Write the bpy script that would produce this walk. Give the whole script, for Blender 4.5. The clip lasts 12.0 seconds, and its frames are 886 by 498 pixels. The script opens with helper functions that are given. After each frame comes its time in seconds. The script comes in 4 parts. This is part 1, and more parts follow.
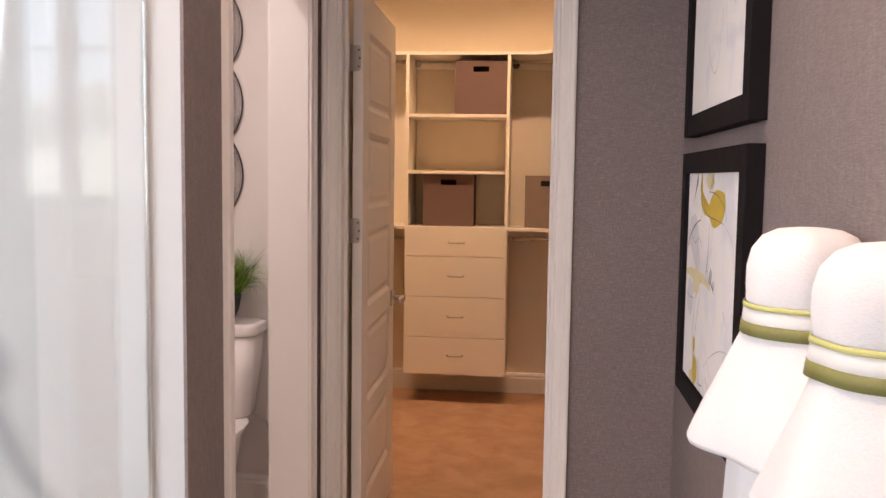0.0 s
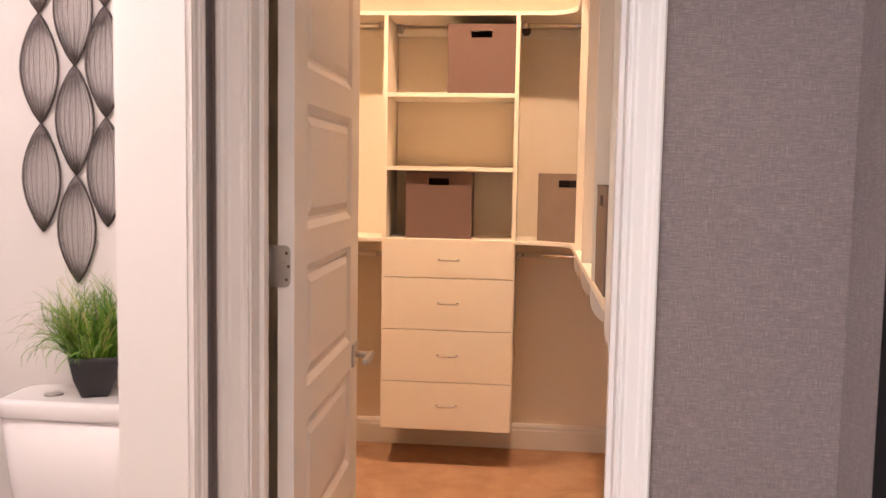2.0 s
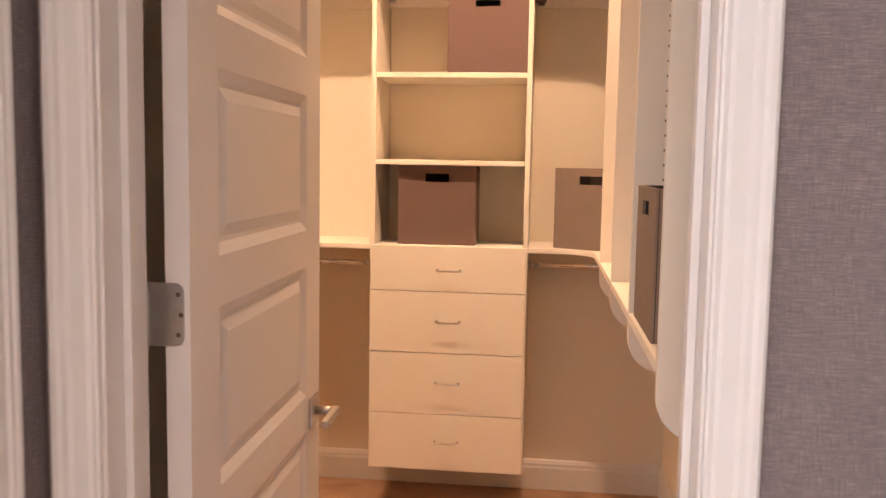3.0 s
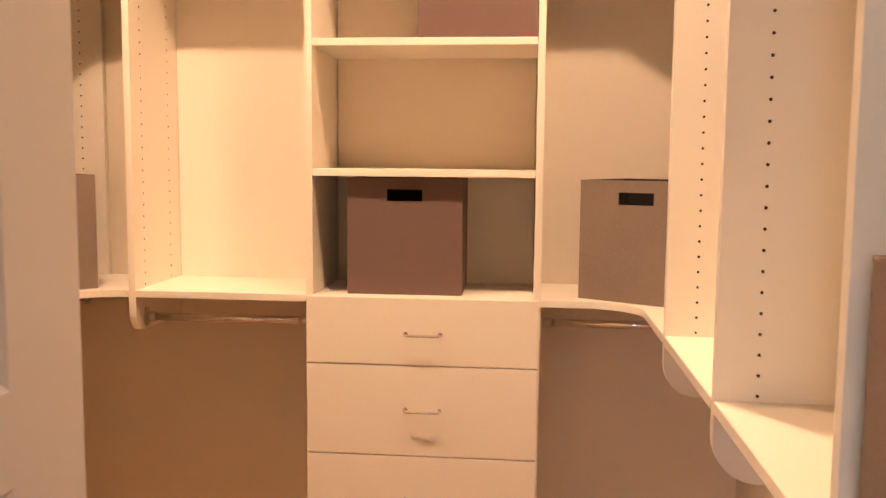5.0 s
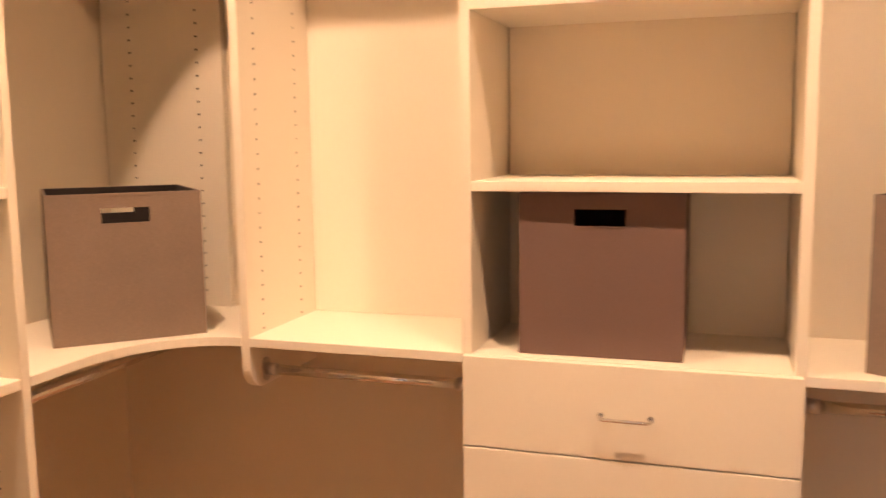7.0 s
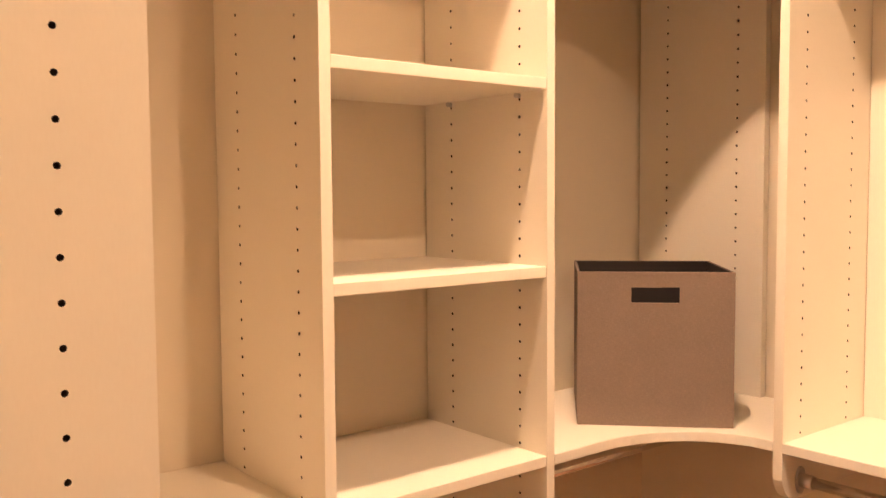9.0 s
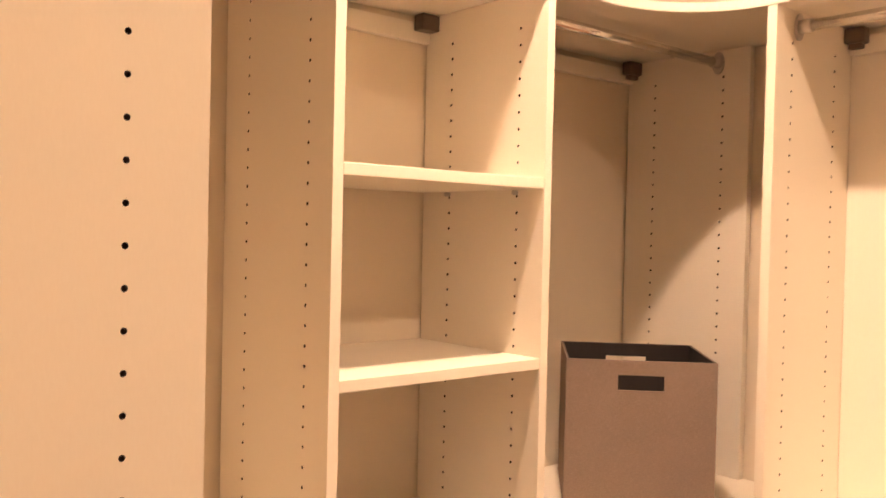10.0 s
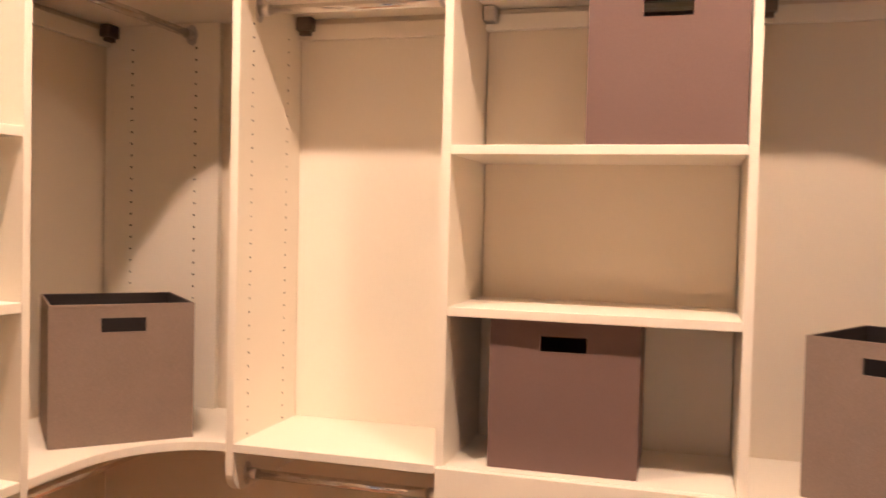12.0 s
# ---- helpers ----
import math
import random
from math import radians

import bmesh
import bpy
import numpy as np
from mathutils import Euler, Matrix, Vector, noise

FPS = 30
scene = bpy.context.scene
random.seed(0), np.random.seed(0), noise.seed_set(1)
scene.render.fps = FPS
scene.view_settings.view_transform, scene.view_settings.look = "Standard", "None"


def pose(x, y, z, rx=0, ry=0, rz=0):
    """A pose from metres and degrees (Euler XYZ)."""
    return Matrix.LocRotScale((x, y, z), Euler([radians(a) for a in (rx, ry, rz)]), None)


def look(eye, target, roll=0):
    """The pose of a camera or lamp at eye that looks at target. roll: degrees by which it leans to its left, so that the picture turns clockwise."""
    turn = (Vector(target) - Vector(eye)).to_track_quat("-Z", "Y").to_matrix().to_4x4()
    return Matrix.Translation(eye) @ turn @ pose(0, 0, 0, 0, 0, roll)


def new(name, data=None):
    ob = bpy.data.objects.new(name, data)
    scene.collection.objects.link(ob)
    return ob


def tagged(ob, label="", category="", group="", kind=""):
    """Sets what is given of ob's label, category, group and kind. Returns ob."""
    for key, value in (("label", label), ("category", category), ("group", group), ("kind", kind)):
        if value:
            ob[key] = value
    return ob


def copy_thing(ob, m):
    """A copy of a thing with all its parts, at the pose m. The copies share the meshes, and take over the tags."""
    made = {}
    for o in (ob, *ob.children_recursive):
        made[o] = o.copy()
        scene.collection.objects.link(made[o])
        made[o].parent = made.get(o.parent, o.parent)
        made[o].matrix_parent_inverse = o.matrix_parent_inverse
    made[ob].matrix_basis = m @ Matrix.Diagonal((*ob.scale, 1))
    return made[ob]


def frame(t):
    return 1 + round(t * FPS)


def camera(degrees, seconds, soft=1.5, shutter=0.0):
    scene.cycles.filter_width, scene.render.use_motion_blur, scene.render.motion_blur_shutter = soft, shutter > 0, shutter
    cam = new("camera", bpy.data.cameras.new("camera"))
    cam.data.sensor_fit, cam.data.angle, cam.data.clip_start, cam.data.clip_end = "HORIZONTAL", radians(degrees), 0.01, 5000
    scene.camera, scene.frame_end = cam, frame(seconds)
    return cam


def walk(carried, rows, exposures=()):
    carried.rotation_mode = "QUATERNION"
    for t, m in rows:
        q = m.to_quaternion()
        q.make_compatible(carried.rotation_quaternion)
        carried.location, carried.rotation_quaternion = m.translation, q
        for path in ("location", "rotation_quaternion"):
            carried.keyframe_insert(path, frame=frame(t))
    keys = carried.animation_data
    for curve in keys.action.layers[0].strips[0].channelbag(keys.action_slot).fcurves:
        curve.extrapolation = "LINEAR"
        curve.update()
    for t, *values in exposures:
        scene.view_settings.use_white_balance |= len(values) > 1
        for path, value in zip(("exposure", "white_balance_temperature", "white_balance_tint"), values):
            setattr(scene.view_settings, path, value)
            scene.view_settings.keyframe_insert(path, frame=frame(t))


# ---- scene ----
cam = camera(53.9, 12.0, 1.38, 0.3)

PATH = [
    (0, (0.519, -5.291, 1.397), (0.296, -3.31, 1.232), 0.8),
    (0.5, (0.499, -5.009, 1.389), (0.292, -3.027, 1.216), 0.7),
    (1, (0.493, -4.678, 1.397), (0.236, -2.701, 1.233), 1.0),
    (1.5, (0.416, -4.369, 1.399), (0.156, -2.391, 1.258), 1.6),
    (2, (0.39, -4.075, 1.406), (0.189, -2.093, 1.232), 1.0),
    (2.5, (0.405, -3.784, 1.411), (0.189, -1.803, 1.244), 0.6),
    (3, (0.376, -3.435, 1.416), (0.148, -1.458, 1.224), 1.0),
    (3.5, (0.365, -3.131, 1.427), (0.166, -1.15, 1.246), 0.5),
    (3.7, (0.321, -2.995, 1.438), (0.151, -1.013, 1.228), 0.2),
    (5.3, (0.284, -2.147, 1.46), (0.082, -0.167, 1.261), 0.5),
    (5.5, (0.286, -2.055, 1.464), (0.085, -0.077, 1.249), 0.3),
    (6, (0.267, -1.868, 1.48), (0.0, 0.101, 1.252), 0.3),
    (6.5, (0.225, -1.724, 1.503), (-0.147, 0.227, 1.272), 0.1),
    (7, (0.183, -1.613, 1.518), (-0.444, 0.27, 1.265), -0.7),
    (7.5, (0.154, -1.518, 1.519), (-0.884, 0.173, 1.268), -1.1),
    (7.7, (0.13, -1.496, 1.542), (-1.072, 0.079, 1.267), -1.5),
    (9.3, (0.073, -1.533, 1.589), (-1.5, -0.301, 1.491), 0.1),
    (9.5, (0.075, -1.546, 1.611), (-1.498, -0.314, 1.534), 0.6),
    (10, (0.083, -1.59, 1.673), (-1.438, -0.292, 1.633), 1.3),
    (10.5, (0.113, -1.638, 1.694), (-1.261, -0.185, 1.686), 1.7),
    (11, (0.166, -1.681, 1.692), (-0.961, -0.029, 1.689), 1.9),
    (11.5, (0.183, -1.73, 1.659), (-0.642, 0.092, 1.631), 1.8),
    (12, (0.205, -1.77, 1.615), (-0.352, 0.15, 1.552), 1.4),
]
walk(cam, [(t, look(e, g, r)) for t, e, g, r in PATH],
     [(0.0, -0.74, 6650, 18), (0.6, -0.6, 6650, 18), (1.5, -0.05, 6450, 18), (2.5, -0.11, 6500, 18), (3.6, -0.16, 6550, 18), (5.4, -0.17, 6700, 17), (7.5, -0.13, 6650, 17), (9.4, -0.03, 6300, 15), (10.5, -0.02, 5950, 15), (12.0, -0.17, 5600, 15)])

# ---- world, sun, large lights, exposure ----
world = bpy.data.worlds.new("sky")
scene.world = world
world.use_nodes = True
wn = world.node_tree
sky = wn.nodes.new("ShaderNodeTexSky")
sky.sky_type, sky.sun_disc = "NISHITA", False
sky.sun_elevation, sky.sun_rotation = radians(48), radians(60)
wn.links.new(sky.outputs[0], wn.nodes["Background"].inputs[0])
wn.nodes["Background"].inputs[1].default_value = 0.15
sun = new("sun", bpy.data.lights.new("sun", "SUN"))
sun.data.energy, sun.data.angle, sun.data.color = 4.5, radians(0.5), (1, 0.95, 0.88)
sun.rotation_euler = (radians(42), 0, radians(120))


def lamp(name, x, y, z, watts, colour, size, target=None, height=0.0):
    data = bpy.data.lights.new(name, "AREA")
    data.energy, data.color, data.size = watts, colour, size
    data.shape = "RECTANGLE" if height else "DISK"
    if height:
        data.size_y = height
    else:
        data.spread = radians(142)
    ob = new(name, data)
    ob.matrix_world = look((x, y, z), target or (x, y + 0.0001, z - 1))
    return ob


WARM = (1.0, 0.67, 0.415)
lamp("closet_lamp", -0.72, -0.62, 2.80, 24, WARM, 0.075)
lamp("closet_lamp", 0.34, -0.62, 2.80, 24, WARM, 0.075)
# next two: unseen lamps added to brighten the toilet room and the bathroom
lamp("toilet_room_fill", -0.85, -2.98, 2.80, 23, (1.0, 0.87, 0.82), 0.12)
lamp("bath_fill", 0.38, -4.35, 2.80, 30, (1.0, 0.74, 0.57), 0.12)
# area lamps added at two unseen windows to throw daylight on walls and casings
lamp("window_daylight", -2.72, -5.85, 1.75, 72, (0.93, 0.96, 1.0), 1.0, (0.95, -2.9, 0.5), 1.3)
lamp("window_daylight", -0.86, -6.44, 1.80, 34, (0.93, 0.96, 1.0), 0.60, (0.6, -2.6, 0.9), 1.3)


# ---- materials ----
class Mat:
    """A node material under construction."""

    def __init__(self, name, colour=(0.8, 0.8, 0.8), rough=0.5, metal=0.0):
        self.m = bpy.data.materials.new(name)
        self.m.use_nodes = True
        self.t = self.m.node_tree
        self.b = self.t.nodes["Principled BSDF"]
        self.b.inputs["Base Color"].default_value = (*colour, 1)
        self.b.inputs["Roughness"].default_value = rough
        self.b.inputs["Metallic"].default_value = metal

    def node(self, kind, **inputs):
        n = self.t.nodes.new(kind)
        for key, value in inputs.items():
            key = key.replace("_", " ")
            if isinstance(value, bpy.types.NodeSocket):
                self.t.links.new(value, n.inputs[key])
            else:
                n.inputs[key].default_value = value
        return n

    def coords(self, scale=(1, 1, 1)):
        c = self.t.nodes.new("ShaderNodeTexCoord").outputs["Object"]
        return self.node("ShaderNodeMapping", Vector=c, Scale=scale).outputs[0]

    def noise(self, scale, detail=3, rough=0.5, stretch=(1, 1, 1), distortion=0.0):
        return self.node("ShaderNodeTexNoise", Vector=self.coords(stretch), Scale=scale, Detail=detail, Roughness=rough, Distortion=distortion).outputs[0]

    def ramp(self, fac, stops):
        n = self.node("ShaderNodeValToRGB", Fac=fac)
        el = n.color_ramp.elements
        while len(el) < len(stops):
            el.new(0.5)
        for e, (p, c) in zip(el, stops):
            e.position, e.color = p, (*c, 1)
        return n.outputs[0]

    def mix(self, fac, a, b, mode="MIX"):
        n = self.t.nodes.new("ShaderNodeMix")
        n.data_type, n.blend_type = "RGBA", mode
        for socket, value in ((n.inputs[0], fac), (n.inputs[6], a), (n.inputs[7], b)):
            if isinstance(value, bpy.types.NodeSocket):
                self.t.links.new(value, socket)
            else:
                socket.default_value = value if isinstance(value, float) else (*value, 1)
        return n.outputs[2]

    def colour(self, out):
        self.t.links.new(out, self.b.inputs["Base Color"])
        return self

    def rough(self, out, low, high):
        n = self.node("ShaderNodeMapRange", Value=out)
        n.inputs[3].default_value, n.inputs[4].default_value = low, high
        self.t.links.new(n.outputs[0], self.b.inputs["Roughness"])
        return self

    def bump(self, out, strength=0.2, distance=0.002):
        n = self.node("ShaderNodeBump", Height=out, Strength=strength, Distance=distance)
        self.t.links.new(n.outputs[0], self.b.inputs["Normal"])
        return self


def painted(name, colour, rough, scale=180, strength=0.12, blotch=0.05):
    """Rolled or sprayed paint: orange peel, and slow changes of tone."""
    m = Mat(name, colour, rough)
    dark = tuple(c * (1 - blotch) for c in colour)
    m.colour(m.mix(m.noise(2.3, 4), dark, colour))
    m.rough(m.noise(7, 3), rough - 0.06, rough + 0.08)
    m.bump(m.noise(scale, 2), strength, 0.001)
    return m.m


def melamine_material():
    m = Mat("melamine", (0.82, 0.79, 0.73), 0.38)
    fine = m.noise(420, 3, 0.6, (1, 1, 0.25))
    m.colour(m.mix(fine, (0.85, 0.775, 0.655), (0.89, 0.825, 0.71)))
    m.rough(m.noise(5, 4), 0.32, 0.46)
    m.bump(fine, 0.10, 0.0006)
    return m.m


def wallpaper_material():
    """Grasscloth: crossing uneven threads, grey over mauve."""
    m = Mat("grasscloth", (0.2, 0.18, 0.18), 0.7)
    across = m.noise(1.0, 3, 0.7, (60, 60, 900))
    up = m.noise(1.0, 3, 0.7, (800, 800, 36))
    weave = m.mix(0.5, across, up)
    slow = m.noise(3.5, 4, 0.6)
    base = m.ramp(weave, [(0.34, (0.132, 0.101, 0.103)), (0.51, (0.218, 0.178, 0.177)), (0.70, (0.42, 0.35, 0.32))])
    m.colour(m.mix(slow, m.mix(0.12, base, (0.10, 0.09, 0.10)), m.mix(0.12, base, (0.30, 0.26, 0.25))))
    m.bump(weave, 0.35, 0.0012)
    m.rough(weave, 0.55, 0.8)
    return m.m


def carpet_material():
    m = Mat("carpet", (0.46, 0.30, 0.20), 0.95)
    pile = m.noise(420, 2, 0.7)
    swirl = m.noise(5.5, 4, 0.6, distortion=0.6)
    base = m.ramp(swirl, [(0.35, (0.47, 0.265, 0.145)), (0.62, (0.60, 0.355, 0.205))])
    m.colour(m.mix(pile, m.mix(0.30, base, (0.26, 0.14, 0.08)), base))
    m.bump(m.mix(0.3, pile, swirl), 0.9, 0.006)
    return m.m


def marble_material():
    m = Mat("polished_marble", (0.66, 0.67, 0.66), 0.035)
    m.b.inputs["IOR"].default_value = 1.8
    warp = m.noise(2.2, 5, 0.6, distortion=1.4)
    vein = m.node("ShaderNodeTexWave", Vector=m.coords((0.6, 0.6, 0.8)), Scale=0.55, Distortion=14.0, Detail=4.0).outputs[1]
    v = m.ramp(vein, [(0.0, (0.9, 0.9, 0.9)), (0.02, (0.4, 0.4, 0.4)), (0.06, (0, 0, 0))])
    base = m.mix(warp, (0.54, 0.57, 0.58), (0.61, 0.63, 0.63))
    m.colour(m.mix(v, base, (0.35, 0.37, 0.38)))
    return m.m


def tile_material():
    m = Mat("porcelain_tile", (0.5, 0.43, 0.36), 0.3)
    m.colour(m.mix(m.noise(6, 5, 0.6), (0.42, 0.36, 0.30), (0.56, 0.49, 0.42)))
    m.bump(m.noise(60, 3), 0.08, 0.001)
    return m.m


def box_material():
    """Taupe tweed over board, its threads uneven and flecked."""
    m = Mat("taupe_fabric", (0.22, 0.17, 0.14), 0.85)
    across = m.noise(1.0, 3, 0.7, (110, 110, 900))
    up = m.noise(1.0, 3, 0.7, (900, 900, 90))
    weave = m.mix(0.5, across, up)
    base = m.ramp(weave, [(0.25, (0.170, 0.118, 0.086)), (0.50, (0.236, 0.168, 0.124)), (0.75, (0.32, 0.234, 0.176))])
    fleck = m.ramp(m.noise(1.0, 3, 0.65, (170, 170, 420)), [(0.55, (0, 0, 0)), (0.72, (0.22, 0.22, 0.22))])
    base = m.mix(fleck, base, (0.46, 0.375, 0.315))
    slow = m.noise(9, 4, 0.65)
    m.colour(m.mix(slow, m.mix(0.28, base, (0.10, 0.075, 0.062)), m.mix(0.18, base, (0.37, 0.29, 0.25))))
    m.bump(weave, 0.1, 0.0005)
    return m.m


def smooth_box_material():
    """Plum-brown canvas, finely and evenly woven."""
    m = Mat("plum_brown_canvas", (0.19, 0.115, 0.095), 0.8)
    weave = m.mix(0.5, m.noise(1.0, 2, 0.6, (200, 200, 1800)), m.noise(1.0, 2, 0.6, (1800, 1800, 200)))
    base = m.ramp(weave, [(0.32, (0.138, 0.080, 0.067)), (0.66, (0.196, 0.121, 0.104))])
    m.colour(m.mix(m.noise(6, 4, 0.6), m.mix(0.12, base, (0.10, 0.06, 0.05)), base))
    m.bump(weave, 0.06, 0.0004)
    return m.m


def towel_material():
    m = Mat("terry_cotton", (0.86, 0.84, 0.83), 0.95)
    loops = m.noise(330, 2, 0.7)
    m.colour(m.mix(loops, (0.72, 0.70, 0.70), (0.83, 0.815, 0.81)))
    m.bump(loops, 0.4, 0.002)
    m.b.inputs["Sheen Weight"].default_value = 0.3
    return m.m


def canvas_material():
    m = Mat("painted_canvas", (0.8, 0.78, 0.76), 0.55)
    cloud = m.noise(5.5, 5, 0.6, distortion=0.8)
    line = m.node("ShaderNodeTexWave", Vector=m.coords((1, 1.0, 0.7)), Scale=1.7, Distortion=11.0, Detail=3.0).outputs[1]
    ink = m.ramp(line, [(0.0, (1, 1, 1)), (0.012, (0.15, 0.15, 0.15)), (0.03, (0, 0, 0))])
    base = m.ramp(cloud, [(0.33, (0.72, 0.73, 0.77)), (0.50, (0.84, 0.83, 0.83)), (0.7, (0.86, 0.83, 0.78))])
    m.colour(m.mix(ink, base, (0.66, 0.65, 0.66)))
    m.bump(m.noise(240, 2), 0.25, 0.001)
    return m.m


def plain(name, colour, rough=0.5, metal=0.0, scale=90, spread=0.12, strength=0.1):
    m = Mat(name, colour, rough, metal)
    m.colour(m.mix(m.noise(scale, 3), tuple(c * (1 - spread) for c in colour), colour))
    m.rough(m.noise(scale * 0.3, 3), max(0.02, rough - 0.06), rough + 0.06)
    if strength:
        m.bump(m.noise(scale, 3), strength, 0.0008)
    return m.m


def glass_material():
    m = Mat("clear_glass", (0.96, 0.99, 0.985), 0.0)
    m.b.inputs["Transmission Weight"].default_value = 1.0
    m.b.inputs["IOR"].default_value = 1.45
    return m.m


def glow_material(name, colour, strength):
    m = Mat(name, (0.9, 0.9, 0.9), 0.5)
    m.b.inputs["Emission Color"].default_value = (*colour, 1)
    m.b.inputs["Emission Strength"].default_value = strength
    return m.m


def distance_material():
    """A far view: pale field, hazy hills with an uneven crest, and the sky, bright as daylight is."""
    m = Mat("far_view", (0.5, 0.5, 0.5), 1.0)
    sep = m.node("ShaderNodeSeparateXYZ", Vector=m.coords())
    wob = m.node("ShaderNodeMath", Value=m.noise(0.09, 5, 0.6, (1, 1, 0.2)))
    wob.operation = "MULTIPLY_ADD"
    wob.inputs[1].default_value = 5.0
    m.t.links.new(sep.outputs[2], wob.inputs[2])
    n = m.node("ShaderNodeMapRange", Value=wob.outputs[0])
    n.inputs[1].default_value, n.inputs[2].default_value = 0.0, 40.0
    view = m.ramp(n.outputs[0], [(0.0, (0.70, 0.72, 0.60)), (0.15, (0.90, 0.92, 0.84)), (0.185, (0.26, 0.30, 0.27)), (0.265, (0.32, 0.37, 0.37)), (0.285, (0.62, 0.82, 1.0)), (1.0, (0.40, 0.68, 1.0))])
    m.t.links.new(view, m.b.inputs["Emission Color"])
    m.b.inputs["Emission Strength"].default_value = 6.5
    return m.m


def grass_material():
    m = Mat("plastic_grass", (0.10, 0.22, 0.03), 0.45)
    r = m.t.nodes.new("ShaderNodeNewGeometry").outputs["Random Per Island"]
    m.colour(m.ramp(r, [(0.0, (0.055, 0.17, 0.014)), (0.5, (0.13, 0.31, 0.025)), (0.78, (0.27, 0.42, 0.06)), (1.0, (0.48, 0.44, 0.16))]))
    return m.m


MELAMINE = melamine_material()
EDGE = plain("edge_banding", (0.87, 0.81, 0.71), 0.3, 0, 60, 0.04, 0.03)
CLOSET_PAINT = painted("cream_wall_paint", (0.80, 0.70, 0.55), 0.6)
WHITE_WALL = painted("warm_white_wall_paint", (0.78, 0.74, 0.71), 0.6)
CEILING_PAINT = painted("ceiling_paint", (0.82, 0.80, 0.77), 0.8, 140, 0.3)
TRIM_PAINT = painted("white_trim_paint", (0.82, 0.80, 0.78), 0.32, 60, 0.04, 0.03)
DOOR_PAINT = painted("white_door_paint", (0.85, 0.81, 0.775), 0.38, 320, 0.10, 0.03)
CREAM_TRIM = painted("cream_trim_paint", (0.72, 0.66, 0.58), 0.36, 60, 0.04, 0.03)
WALLPAPER = wallpaper_material()
CARPET = carpet_material()
MARBLE = marble_material()
TILE = tile_material()
GROUT = plain("grout", (0.35, 0.31, 0.27), 0.9)
BOX = box_material()
SMOOTH_BOX = smooth_box_material()
BOX_INSIDE = plain("dark_box_lining", (0.022, 0.016, 0.015), 0.9)
# near-black inside the peg holes: shade of the recess put into the colour
HOLE_SHADE = plain("bored_hole_shade", (0.05, 0.03, 0.02), 0.9, strength=0)
CHROME = plain("chrome", (0.80, 0.79, 0.78), 0.14, 1.0, 40, 0.05, 0)
NICKEL = plain("satin_nickel", (0.62, 0.59, 0.56), 0.30, 1.0, 150, 0.08, 0.03)
ROD_METAL = plain("polished_rod_metal", (0.78, 0.76, 0.73), 0.08, 1.0, 200, 0.06, 0)
BRACKET = plain("brown_bracket_cover", (0.115, 0.082, 0.062), 0.45)
CERAMIC = plain("glazed_ceramic", (0.83, 0.80, 0.785), 0.09, 0, 3, 0.03, 0)
POT = plain("charcoal_pot", (0.028, 0.027, 0.030), 0.42)
GRASS = grass_material()
BRONZE_WIRE = plain("dark_bronze_wire", (0.105, 0.085, 0.080), 0.42, 0.6)
FINE_WIRE = plain("grey_brown_wire", (0.17, 0.14, 0.135), 0.45, 0.3)
FRAME_BLACK = plain("black_frame", (0.008, 0.006, 0.007), 0.85)
FRAME_BLACK.node_tree.nodes["Principled BSDF"].inputs["Specular IOR Level"].default_value = 0.2
CANVAS = canvas_material()
YELLOW = plain("ochre_paint", (0.66, 0.48, 0.06), 0.5, 0, 30, 0.3)
YELLOW_PALE = plain("pale_ochre_wash", (0.76, 0.68, 0.42), 0.5, 0, 20, 0.15)
INK = plain("grey_ink", (0.13, 0.13, 0.15), 0.6, 0, 30, 0.4)
INK_WASH = plain("thin_grey_wash", (0.75, 0.75, 0.785), 0.6, 0, 20, 0.22)
INK_PALE = plain("pale_grey_wash", (0.50, 0.50, 0.53), 0.6, 0, 20, 0.2)
TOWEL = towel_material()
OLIVE = plain("olive_ribbon", (0.24, 0.23, 0.07), 0.6, 0, 300, 0.3)
LIME = plain("lime_ribbon", (0.62, 0.60, 0.22), 0.6, 0, 300, 0.2)
RIBBON = plain("white_ribbon", (0.74, 0.74, 0.72), 0.5, 0, 300, 0.1)
GLASS = glass_material()
LAMP_FACE = glow_material("lamp_diffuser", (1.0, 0.72, 0.42), 12)
PLASTER = plain("render_coat", (0.5, 0.47, 0.42), 0.9)
FIELD = plain("dry_field", (0.42, 0.40, 0.27), 0.95, 0, 0.08, 0.5)
DISTANCE = distance_material()


# ---- mesh helpers ----
def slab(bm, x0, x1, y0, y1, z0, z1, bevel=0.0, mat=0):
    """A box between two corners, its edges rounded by bevel."""
    m = Matrix.Translation(((x0 + x1) / 2, (y0 + y1) / 2, (z0 + z1) / 2)) @ Matrix.Diagonal((abs(x1 - x0), abs(y1 - y0), abs(z1 - z0), 1))
    verts = bmesh.ops.create_cube(bm, size=1, matrix=m)["verts"]
    faces = {f for v in verts for f in v.link_faces}
    for f in faces:
        f.material_index = mat
    if bevel:
        edges = list({e for v in verts for e in v.link_edges})
        for f in bmesh.ops.bevel(bm, geom=edges, offset=bevel, segments=2, affect="EDGES", profile=0.5)["faces"]:
            f.material_index = mat


